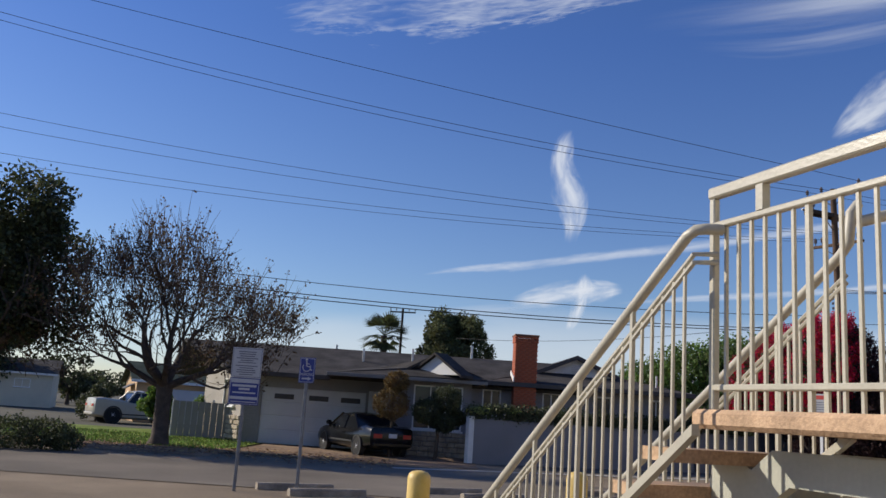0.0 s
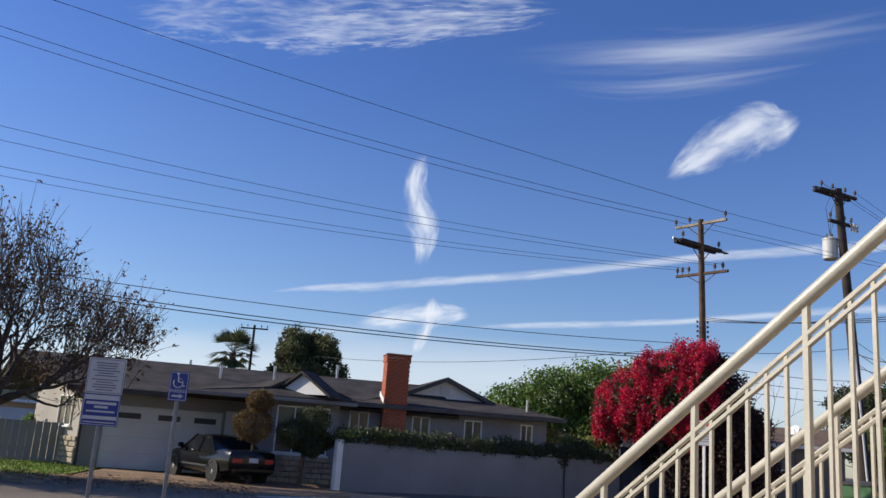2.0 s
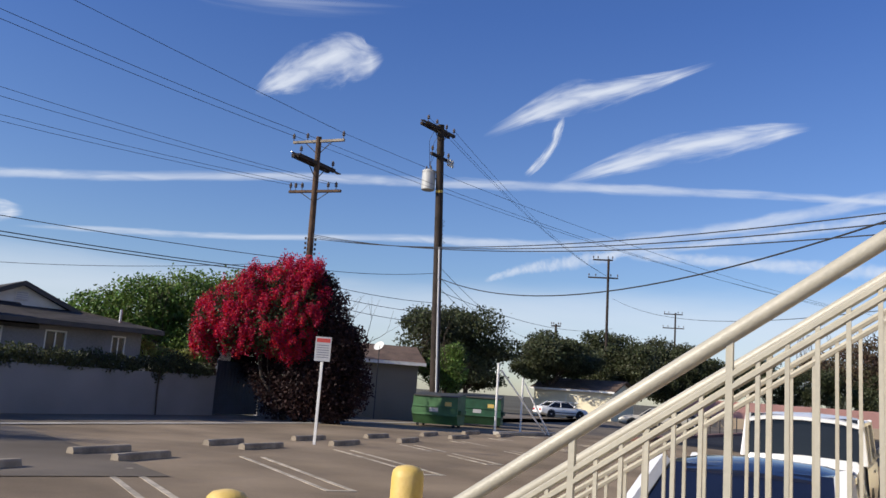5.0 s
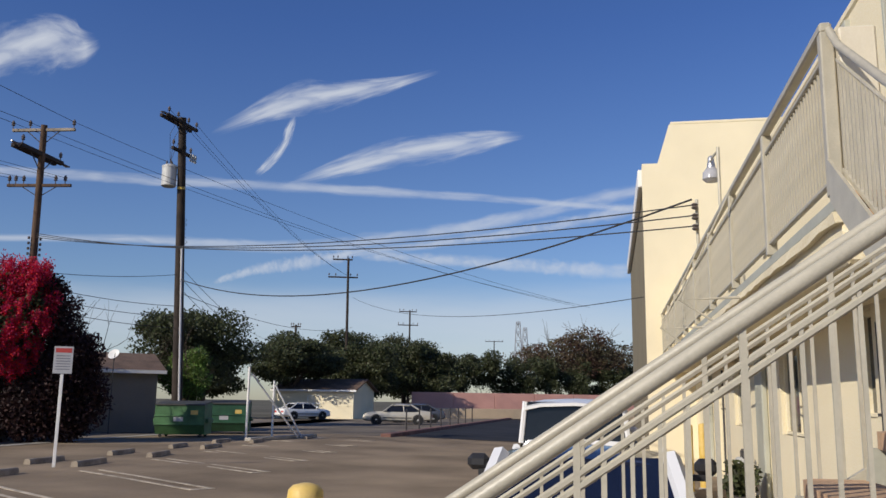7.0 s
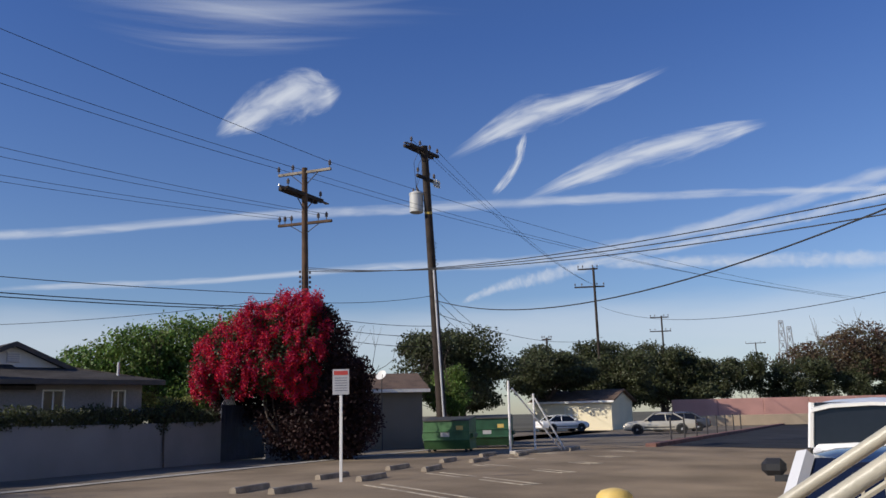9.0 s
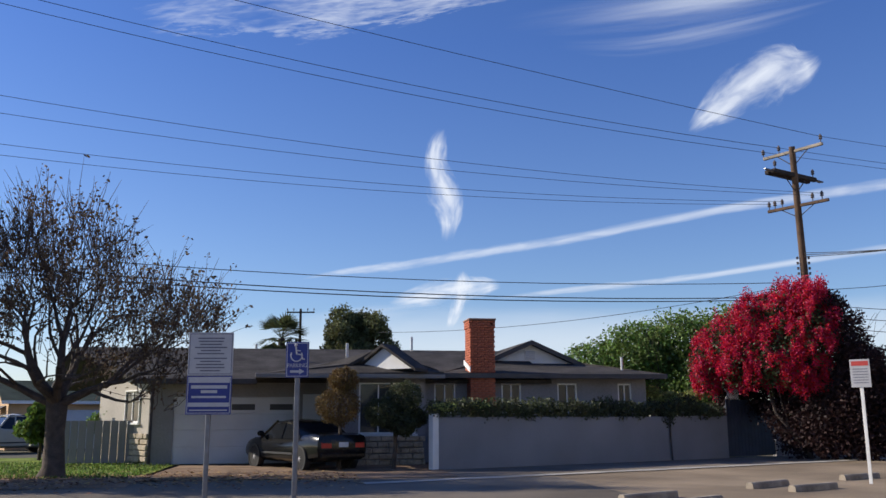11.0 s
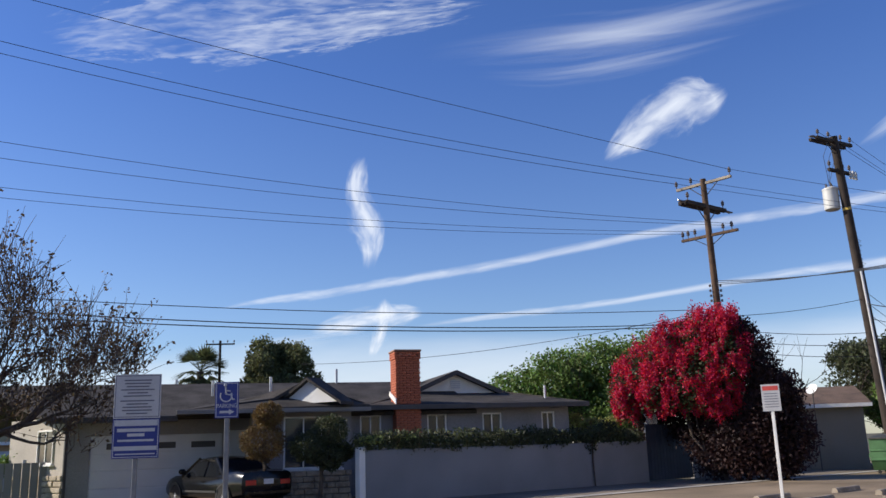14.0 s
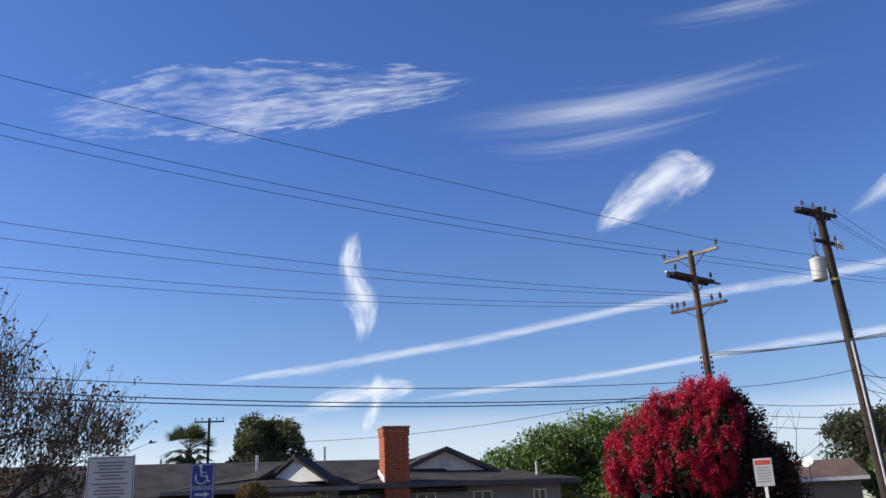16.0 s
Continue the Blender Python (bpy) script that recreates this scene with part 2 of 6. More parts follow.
class Shape:
    """Collects vertices and faces of one mesh."""

    def __init__(self):
        self.v, self.f = [], []

    def add(self, verts, faces, m=None):
        k = len(self.v)
        self.v += [tuple(m @ Vector(p)) for p in verts] if m is not None else [tuple(p) for p in verts]
        self.f += [tuple(i + k for i in f) for f in faces]
        return self

    def box(self, x0, y0, z0, x1, y1, z1, m=None, c=0.0):
        """A box, its edges cut by c."""
        c = min(c, (x1 - x0) * 0.45, (y1 - y0) * 0.45, (z1 - z0) * 0.45)
        if c <= 0:
            p = [(x, y, z) for z in (z0, z1) for y in (y0, y1) for x in (x0, x1)]
            return self.add(p, [(0, 2, 3, 1), (4, 5, 7, 6), (0, 1, 5, 4), (2, 6, 7, 3), (0, 4, 6, 2), (1, 3, 7, 5)], m)
        lo, hi, p = (x0, y0, z0), (x1, y1, z1), []
        idx = {}
        for s in ((i, j, k) for k in (0, 1) for j in (0, 1) for i in (0, 1)):
            for ax in range(3):
                q = [hi[a] if s[a] else lo[a] for a in range(3)]
                for a in range(3):
                    if a != ax:
                        q[a] += -c if s[a] else c
                idx[s, ax] = len(p)
                p.append(q)
        f = []
        for ax in range(3):
            a, b = [k for k in range(3) if k != ax]
            for side in (0, 1):
                ring = []
                for i, j in ((0, 0), (1, 0), (1, 1), (0, 1)):
                    s = [0, 0, 0]
                    s[ax], s[a], s[b] = side, i, j
                    ring.append(idx[tuple(s), ax])
                f.append(tuple(ring if (side == 1) == (ax != 1) else ring[::-1]))
        for ax in range(3):
            a, b = [k for k in range(3) if k != ax]
            for i in (0, 1):
                for j in (0, 1):
                    s0, s1 = [0, 0, 0], [0, 0, 0]
                    s0[a] = s1[a] = i
                    s0[b] = s1[b] = j
                    s1[ax] = 1
                    f.append((idx[tuple(s0), a], idx[tuple(s1), a], idx[tuple(s1), b], idx[tuple(s0), b]))
        for s in ((i, j, k) for k in (0, 1) for j in (0, 1) for i in (0, 1)):
            f.append((idx[s, 0], idx[s, 1], idx[s, 2]))
        return self.add(p, f, m)

    def tube(self, path, radii, sides=8, caps=True):
        """A tube along a path, with a radius at each point."""
        path = [Vector(p) for p in path]
        if not hasattr(radii, "__len__"):
            radii = [radii] * len(path)
        rings, v, f = [], [], []
        for i, p in enumerate(path):
            d = (path[min(i + 1, len(path) - 1)] - path[max(i - 1, 0)]).normalized()
            a = d.orthogonal().normalized() if i == 0 else (rings[-1] - d * rings[-1].dot(d)).normalized()
            rings.append(a)
            b = d.cross(a)
            for k in range(sides):
                w = 2 * math.pi * k / sides
                v.append(p + (a * math.cos(w) + b * math.sin(w)) * radii[i])
        for i in range(len(path) - 1):
            for k in range(sides):
                j = (k + 1) % sides
                f.append((i * sides + k, i * sides + j, (i + 1) * sides + j, (i + 1) * sides + k))
        if caps:
            f.append(tuple(range(sides))[::-1])
            f.append(tuple(range((len(path) - 1) * sides, len(path) * sides)))
        return self.add(v, f)

    def prism(self, outline, axis, a, b, m=None):
        """An outline in the plane across the axis, drawn out from a to b."""
        def put(p, t):
            q = list(p)
            q.insert(axis, t)
            return q
        n = len(outline)
        v = [put(p, a) for p in outline] + [put(p, b) for p in outline]
        f = [tuple(range(n))[::-1], tuple(range(n, 2 * n))]
        f += [(i, (i + 1) % n, n + (i + 1) % n, n + i) for i in range(n)]
        return self.add(v, f, m)

    def lathe(self, profile, sides=20, m=None):
        """A turned body: (radius, height) from below to above, about z."""
        v, f = [], []
        for r, z in profile:
            v += [(r * math.cos(2 * math.pi * k / sides), r * math.sin(2 * math.pi * k / sides), z) for k in range(sides)]
        for i in range(len(profile) - 1):
            for k in range(sides):
                j = (k + 1) % sides
                f.append((i * sides + k, i * sides + j, (i + 1) * sides + j, (i + 1) * sides + k))
        f += [tuple(range(sides))[::-1], tuple(range((len(profile) - 1) * sides, len(profile) * sides))]
        return self.add(v, f, m)

    def slab(self, corners, thick):
        """A flat plate with corners in order (seen from above), thick downwards."""
        n = len(corners)
        v = [tuple(c) for c in corners] + [(c[0], c[1], c[2] - thick) for c in corners]
        f = [tuple(range(n)), tuple(range(n, 2 * n))[::-1]]
        f += [(i, i + n, (i + 1) % n + n, (i + 1) % n) for i in range(n)]
        return self.add(v, f)

    def mesh(self, name, mat, smooth=False):
        me = bpy.data.meshes.new(name)
        me.from_pydata(self.v, [], self.f)
        me.materials.append(mat)
        bm = bmesh.new()
        bm.from_mesh(me)
        bmesh.ops.recalc_face_normals(bm, faces=bm.faces) if len(bm.faces) < 20000 else None
        bm.to_mesh(me)
        bm.free()
        if smooth:
            me.shade_smooth()
            me.set_sharp_from_angle(angle=radians(40))
        return me


def part(name, shape, mat, parent, label="", smooth=False, at=None):
    """Links a shape as one mesh under a thing or a part."""
    ob = new(name, shape.mesh(name, mat, smooth) if isinstance(shape, Shape) else shape)
    ob.parent = parent
    if at is not None:
        ob.matrix_basis = at
    return tagged(ob, label)


def thing(name, m, label, category, group="", kind=""):
    ob = new(name)
    ob.empty_display_size = 0.2
    ob.matrix_basis = m
    return tagged(ob, label, category, group, kind)


def single(name, shape, mat, label, category, m=None, group="", kind="", smooth=False):
    ob = new(name, shape.mesh(name, mat, smooth))
    if m is not None:
        ob.matrix_basis = m
    return tagged(ob, label, category, group, kind)


def boxes(name, shape, mat, parent, label=""):
    """Links each plain box of a shape as a part of its own."""
    for k in range(len(shape.v) // 8):
        q = Shape()
        q.v = shape.v[8 * k:8 * k + 8]
        q.f = [tuple(i - 8 * k for i in f) for f in shape.f[6 * k:6 * k + 6]]
        part(name, q, mat, parent, label)


def leaves(centres, n, size, seed, shell=0.55, droop=0.0, flat=1.0):
    """Leaf blades scattered in the outer part of lobes (x, y, z, rx, ry, rz)."""
    rng = np.random.default_rng(seed)
    c = np.array(centres, float)
    w = (c[:, 3] * c[:, 4] * c[:, 5]) ** (2 / 3)
    pick = rng.choice(len(c), n, p=w / w.sum())
    d = rng.normal(size=(n, 3))
    d /= np.linalg.norm(d, axis=1)[:, None]
    r = shell + (1 - shell) * rng.random(n) ** 0.6
    wob = 1 + 0.13 * np.sin(d[:, 0] * 7 + pick) * np.cos(d[:, 2] * 6 + 2 * pick) + 0.1 * rng.normal(size=n)
    p = c[pick, :3] + d * (r * wob)[:, None] * c[pick, 3:]
    a = rng.normal(size=(n, 3)) + d * 0.5
    a[:, 2] -= droop
    a /= np.linalg.norm(a, axis=1)[:, None]
    b = np.cross(a, rng.normal(size=(n, 3)))
    b /= np.linalg.norm(b, axis=1)[:, None]
    s = size * (0.6 + 0.8 * rng.random(n))[:, None]
    v = np.stack([p - a * s * 0.5, p + b * s * 0.3, p + a * s * 0.5, p - b * s * 0.3], 1).reshape(-1, 3)
    v = v[:, :]
    s = Shape()
    s.v = [tuple(q) for q in v.tolist()]
    s.f = [(4 * i, 4 * i + 1, 4 * i + 2, 4 * i + 3) for i in range(n)]
    return s


def limbs(shape, base, heading, length, radius, depth, rng, spread=0.6, tips=None, up=0.25, sides=6):
    """Grows a branch and its forks into the shape; gathers the tips."""
    p, d, path, rad = Vector(base), Vector(heading).normalized(), [Vector(base)], [radius]
    steps = 3
    for i in range(steps):
        d = (d + Vector(rng.normal(size=3)) * 0.13 + Vector((0, 0, up * 0.2))).normalized()
        p = p + d * (length / steps)
        path.append(p.copy())
        rad.append(radius * (1 - 0.4 * (i + 1) / steps))
    shape.tube(path, rad, max(4, sides), False)
    if depth == 0:
        if tips is not None:
            tips.append((p.copy(), d.copy()))
        return
    for k in range(2 if depth > 1 or rng.random() < 0.7 else 3):
        side = Vector(rng.normal(size=3))
        side = (side - d * side.dot(d)).normalized()
        limbs(shape, p, (d + side * spread * (0.6 + 0.7 * rng.random()) + Vector((0, 0, up))).normalized(), length * (0.7 + 0.2 * rng.random()), rad[-1] * 0.75, depth - 1, rng, spread, tips, up, sides - 1)
    if depth > 1:
        side = Vector(rng.normal(size=3))
        side = (side - d * side.dot(d)).normalized()
        limbs(shape, path[2], (d + side * spread * 1.3).normalized(), length * 0.7, rad[2] * 0.55, depth - 2, rng, spread, tips, up, sides - 1)


def catenary(a, b, sag, n=24):
    a, b = Vector(a), Vector(b)
    return [a.lerp(b, i / n) - Vector((0, 0, sag * 4 * (i / n) * (1 - i / n))) for i in range(n + 1)]

# ---- frames of reference ----
LOTF = pose(0, 0, 0, 0, 0, 10)       # the parking lot
HOUSEF = pose(-0.11, 0.02, 0, 0, 0, -12)    # the house across the street
BLOCKF = pose(0.45, -0.16, 0, 0, 0, 10)     # the apartment block and its balcony
STAIRF = pose(0.03, 0.016, 0, 0, 0, 8.65)   # the outside stair in front of it
ALLEYF = pose(9.45, 23.35, 0, 0, 0, 12) @ Matrix.Diagonal((0.97, 1.0, 1.07, 1.0))  # the grey wall along the alley


def low(x, y):
    """Height of the paving: it falls gently towards the apartment block."""
    v = -x * 0.1736 + y * 0.9848
    t = max(0.0, min(1.0, (v - 2) / 9))
    return -0.18 * (1 - t * t * (3 - 2 * t))


def sheet(name, mat, m, x0, y0, x1, y1, lift, label, category, step=2.0, edge=0.0, seed=1):
    """Paving draped on the ground, with a slightly uneven rim."""
    rng = random.Random(seed)
    nx, ny = max(1, round((x1 - x0) / step)), max(1, round((y1 - y0) / step))
    s = Shape()
    for j in range(ny + 1):
        for i in range(nx + 1):
            x, y = x0 + (x1 - x0) * i / nx, y0 + (y1 - y0) * j / ny
            if edge and (i in (0, nx) or j in (0, ny)):
                x, y = x + rng.uniform(-edge, edge), y + rng.uniform(-edge, edge)
            p = m @ Vector((x, y, 0))
            s.v.append((p.x, p.y, low(p.x, p.y) + lift))
    s.f = [(j * (nx + 1) + i, j * (nx + 1) + i + 1, (j + 1) * (nx + 1) + i + 1, (j + 1) * (nx + 1) + i) for j in range(ny) for i in range(nx)]
    return single(name, s, mat, label, category, kind="structure")


# ---- ground ----
g = Shape()
rings = [0, 12, 24, 40, 70, 130, 260, 600, 1500, 3500]
xs = sorted({s * r for r in rings for s in (1, -1)} | {4, 8, -4, -8, 16, -16})
for yy in xs:
    for xx in xs:
        g.v.append((xx, yy, low(xx, yy) - 0.03))
n_ = len(xs)
g.f = [(j * n_ + i, j * n_ + i + 1, (j + 1) * n_ + i + 1, (j + 1) * n_ + i) for j in range(n_ - 1) for i in range(n_ - 1)]
single("ground", g, GROUND, "dry earth and worn paving around the lots", "ground", kind="structure")
sheet("parking_lot", LOT, LOTF, -22, -14, 41, 21, 0.0, "sun-bleached tan asphalt parking lot", "pavement", 1.5)
sheet("alley", ASPHALT, ALLEYF, -1.5, -3.5, 60, -0.05, 0.008, "worn grey asphalt alley along a grey wall", "road", 2.0)
sheet("street", ASPHALT, HOUSEF, -60, 11.5, 7.0, 21.1, 0.012, "dark grey asphalt street in front of the houses", "road", 2.0)
sheet("gutter", CONCRETE, ALLEYF, -4.5, -3.95, 34, -3.45, 0.022, "pale worn concrete gutter strip along the alley", "gutter", 1.0, 0.05)
sheet("verge", DIRT, HOUSEF, -40, 19.4, -3.3, 23.6, 0.026, "bare brown verge covered in dry leaves", "verge", 1.0, 0.12)
sheet("driveway", DIRT, HOUSEF, -3.4, 21.6, 4.6, 29.0, 0.018, "brown dusty driveway in front of the garage", "pavement", 1.0, 0.05)
sheet("dark_lot", DARKLOT, LOTF, 41, -6, 92, 8.5, 0.01, "black freshly sealed parking lot with faint lines", "pavement", 3.0)
sheet("side_lot", ASPHALT, LOTF, 41, 9.5, 92, 30, 0.008, "grey asphalt lot with parked cars", "pavement", 3.0)
sheet("lawn", LAWN, HOUSEF, -34, 22.6, -3.6, 36, 0.02, "green front lawn strewn with brown leaves", "lawn", 0.6, 0.05)

# kerbs
k = Shape()
for i in range(30):
    k.box(39.8 + i * 1.7, 8.7, -0.1, 39.8 + i * 1.7 + 1.69, 9.2, 0.13, None, 0.02)
single("kerb", k, material("red_kerb", (0.2, 0.1, 0.08), 0.9, 0.3, 2, 40, 0.3), "worn red-painted kerb of the further lot", "kerb", LOTF, kind="structure")

# stall lines: hairpins between slanting bays
for i in range(-4, 6):
    x, y = 16.0 + i * 3.72, 13.2 + i * 1.1
    loop = [(0, 0), (0.1, -0.03), (-1.36, -4.05), (-1.02, -4.17), (0.42, -0.15), (0.52, -0.18), (-0.95, -4.3), (-1.5, -4.12)]
    pts = [(x + a, y + b) for a, b in loop]
    s = Shape()
    s.v = [(p, q, low(p, q) + 0.01) for p, q in pts] + [(p, q, low(p, q) + 0.002) for p, q in pts]
    top = [(0, 1, 2, 7), (2, 3, 6, 7), (3, 4, 5, 6)]
    s.f = top + [tuple(j + 8 for j in f[::-1]) for f in top] + [(j, (j + 1) % 8, (j + 1) % 8 + 8, j + 8) for j in range(8)]
    single("stall_line", s, LINE, "faded white hairpin parking line on asphalt", "road marking", group="stall lines", kind="structure")

# ---- apartment block ----


def window_unit(name, m, w, h, parent=None, panes=2, frame_mat=None, sill=True, label="window with a pale frame"):
    """A framed window in the x-z plane, facing -y; its foot at the origin."""
    fm = frame_mat or WHITE
    root = new(name)
    root.matrix_basis = m
    if parent:
        root.parent = parent
    s = Shape()
    for a in ((-w / 2, -0.03, 0, -w / 2 + 0.05, 0.06, h), (w / 2 - 0.05, -0.03, 0, w / 2, 0.06, h), (-w / 2 + 0.05, -0.03, 0, w / 2 - 0.05, 0.06, 0.05), (-w / 2 + 0.05, -0.03, h - 0.05, w / 2 - 0.05, 0.06, h)):
        s.box(*a, None, 0.008)
    part("window_frame", s, fm, root)
    pw = (w - 0.1) / panes
    for i in range(panes):
        s = Shape().box(-w / 2 + 0.05 + i * pw + 0.012, 0.015, 0.055, -w / 2 + 0.05 + (i + 1) * pw - 0.012, 0.025, h - 0.055)
        part("pane", s, WINDOW, root)
        if i:
            part("mullion", Shape().box(-w / 2 + 0.05 + i * pw - 0.02, -0.01, 0.05, -w / 2 + 0.05 + i * pw + 0.02, 0.04, h - 0.05), fm, root)
    if sill:
        part("window_sill", Shape().box(-w / 2 - 0.06, -0.09, -0.06, w / 2 + 0.06, 0.03, 0.0, None, 0.012), fm, root)
    return root


BLK = thing("apartment_building", BLOCKF, "cream stucco two-storey apartment block with a long balcony", "building", kind="")
WV = -3.7
s = Shape()
holes = [(7.4, 8.46, 1.5, 2.6), (9.4, 10.0, 1.5, 2.6), (12.5, 14.4, 1.18, 2.6), (18.2, 19.6, 1.2, 2.6), (21.5, 22.6, 0.0, 2.3), (24.5, 25.9, 1.0, 2.4)]
cuts = sorted({5.4, 28.0} | {h[0] for h in holes} | {h[1] for h in holes})
for a, b in zip(cuts, cuts[1:]):
    hole = [h for h in holes if h[0] == a]
    if hole:
        s.box(a, WV - 0.25, -0.4, b, WV, hole[0][2]) if hole[0][2] > 0 else None
        s.box(a, WV - 0.25, hole[0][3], b, WV, 5.75)
    else:
        s.box(a, WV - 0.25, -0.4, b, WV, 5.75)
s.box(5.4, WV - 12, -0.4, 5.65, WV - 0.25, 5.75)
boxes("wall", s, STUCCO_CREAM, BLK, "cream stucco wall")
part("roof", Shape().box(5.38, WV - 12, 5.75, 28.0, WV + 0.02, 5.87, None, 0.03), STUCCO_CREAM, BLK)
for a, b, z0, z1 in holes:
    window_unit("window", pose((a + b) / 2, WV - 0.1, z0, 0, 0, 180), b - a, z1 - z0, BLK, 2, STUCCO_CREAM)
for u in (7.6, 9.9, 14.5, 19.0, 23.5):
    window_unit("window", pose(u, WV + 0.03, 4.2, 0, 0, 180), 1.1, 1.5, BLK, 2, STEEL_GREEN)
for u in (15.5, 23.6):
    part("pilaster", Shape().box(u, WV + 0.002, -0.3, u + 0.7, WV + 0.1, 2.6, None, 0.02), STEEL_GREEN, BLK, "grey-painted pilaster")
# the taller end of the block
s = Shape()
s.box(28.0, -16, -0.4, 48, -3.15, 10.7)
s.prism([(-3.15, -0.4), (-2.25, -0.4), (-2.25, 9.4), (-2.75, 9.4), (-3.15, 10.7)], 0, 28.0, 28.35)
part("end_wall", s, STUCCO_CREAM, BLK, "tall cream stucco end wall with a stepped parapet")
# The side wall takes a darker, browner colour than the cream end wall.
part("side_wall", Shape().box(28.35, -3.15, -0.4, 47.6, -2.3, 8.9), STUCCO_DARK, BLK, "stucco side wall, darker olive-brown than the end wall")
part("fascia", Shape().box(28.35, -2.3, 8.7, 47.8, -2.12, 9.3, None, 0.03), WHITE, BLK, "white roof fascia")
part("parapet_cap", Shape().box(28.0, -16, 10.7, 48, -3.2, 10.8, None, 0.02), STUCCO_CREAM, BLK)

# balcony
BAL = thing("balcony", BLOCKF, "long cream-painted steel balcony with vertical bars", "balcony")
BU0, BU1, BV, BZ = 6.6, 28.0, -2.75, 3.18
part("deck", Shape().box(BU0 + 0.02, WV + 0.01, 2.98, BU1 - 0.01, BV - 0.1, 3.11, None, 0.02), STUCCO_CREAM, BAL)
# Beyond the corner the beam is toned grey-green to stand for shade on it.
part("edge_beam", Shape().box(BU0 - 0.02, BV - 0.095, 3.015, BU1 - 0.01, BV + 0.012, 3.12, None, 0.01), STEEL_GREEN, BAL, "edge beam toned grey-green to look shaded")
part("end_beam", Shape().box(BU0 - 0.06, WV + 0.2, 2.98, BU0 + 0.018, BV - 0.097, 3.12, None, 0.01), WOOD_BARE, BAL, "bare tan wooden end beam")
# stucco fascia with a ragged lip under the beam
rgf = random.Random(8)
lip = Shape()
N_ = 90
for i in range(N_ + 1):
    u = BU0 + (BU1 - 0.02 - BU0) * i / N_
    zb = 2.925 + rgf.uniform(-0.012, 0.012)
    lip.v += [(u, BV - 0.06, 3.012), (u, BV + rgf.uniform(0.03, 0.04), 3.0), (u, BV + rgf.uniform(0.02, 0.04), zb), (u, BV - 0.06, zb + 0.01)]
for i in range(N_):
    lip.f += [(i * 4 + k, i * 4 + (k + 1) % 4, i * 4 + 4 + (k + 1) % 4, i * 4 + 4 + k) for k in range(4)]
lip.f += [(0, 1, 2, 3), (N_ * 4 + 3, N_ * 4 + 2, N_ * 4 + 1, N_ * 4)]
part("fascia_lip", lip, STUCCO_CREAM, BAL, "ragged stucco lip")
part("fascia", Shape().box(BU0, WV + 0.02, 2.62, BU1 - 0.01, BV - 0.03, 2.965, None, 0.03), STUCCO_CREAM, BAL, "cream stucco fascia")
part("top_rail", Shape().box(BU0 - 0.03, BV - 0.04, 4.38, BU1, BV + 0.05, 4.46, None, 0.015), RAIL_PAINT, BAL)
part("mid_rail", Shape().box(BU0, BV - 0.02, 4.17, BU1, BV + 0.03, 4.21, None, 0.01), RAIL_PAINT, BAL)
part("bottom_rail", Shape().box(BU0, BV - 0.02, 3.22, BU1, BV + 0.03, 3.26, None, 0.01), RAIL_PAINT, BAL)
bar = Shape().box(-0.011, -0.011, 0, 0.011, 0.011, 0.93).mesh("bar", RAIL_PAINT)
for i in range(int((BU1 - BU0) / 0.1)):
    part("bar", bar, RAIL_PAINT, BAL, at=pose(BU0 + 0.1 + i * 0.1, BV, 3.25))
post = Shape().box(-0.05, -0.05, 0, 0.05, 0.05, 1.27, None, 0.01).mesh("post", RAIL_PAINT)
for i in range(9):
    part("post", post, RAIL_PAINT, BAL, at=pose(BU0 + i * 2.6 + (0.02 if i == 0 else 0), BV, 3.118))
part("corner_post", Shape().box(BU0 - 0.12, BV - 0.32, 3.11, BU0 + 0.12, BV - 0.06, 4.38, None, 0.015), CREAM_PAINT, BAL, "boxed cream corner post")
for u in (11.3, 15.6):
    s = Shape().tube([(u, BV + 0.02, 2.95), (u + 0.25, BV + 0.75, 2.95), (u + 0.05, BV + 0.05, 2.45)], 0.022, 6)
    s.tube([(u + 0.25, BV + 0.75, 2.95), (u + 0.35, BV + 0.05, 4.4)], 0.012, 6)
    part("bracket", s, RAIL_PAINT, BAL)
# flood lamp on the balcony
FL = thing("flood_lamp", BLOCKF @ pose(13.9, BV, 0), "grey metal security lamp with a clear ribbed shade", "lamp")
part("mast", Shape().tube([(-0.9, 0.0, 4.44), (-0.9, 0.0, 5.42)], 0.025, 8).tube([(-0.9, 0.0, 5.36), (-0.45, 0.01, 5.42), (0.0, 0.02, 5.44)], 0.018, 8), RAIL_PAINT, FL)
part("housing", Shape().lathe([(0.07, 5.34), (0.065, 5.38), (0.05, 5.47), (0.045, 5.52), (0.015, 5.55)], 16), CHROME, FL, smooth=True)
part("shade", Shape().lathe([(0.095, 5.12), (0.14, 5.16), (0.135, 5.27), (0.07, 5.345)], 18), material("lamp_shade", (0.4, 0.4, 0.42), 0.2, 0.1, 6, 40, 0.1), FL, "clear ribbed plastic shade", smooth=True)
IN = thing("service_drop", BLOCKF @ pose(16.3, BV, 0), "porcelain insulators and a service mast on the balcony", "electrical fitting")
part("mast", Shape().tube([(0, 0, 4.4), (0, 0, 5.4)], 0.03, 8), RAIL_PAINT, IN)
for z in (4.85, 5.05, 5.25):
    part("insulator", Shape().lathe([(0.03, z - 0.06), (0.07, z - 0.03), (0.04, z), (0.07, z + 0.03), (0.03, z + 0.06)], 10, pose(-0.1, 0.05, 0)), CERAMIC, IN)
    part("clip", Shape().tube([(0, 0, z), (-0.16, 0.07, z + 0.03)], 0.012, 5), IRON, IN)

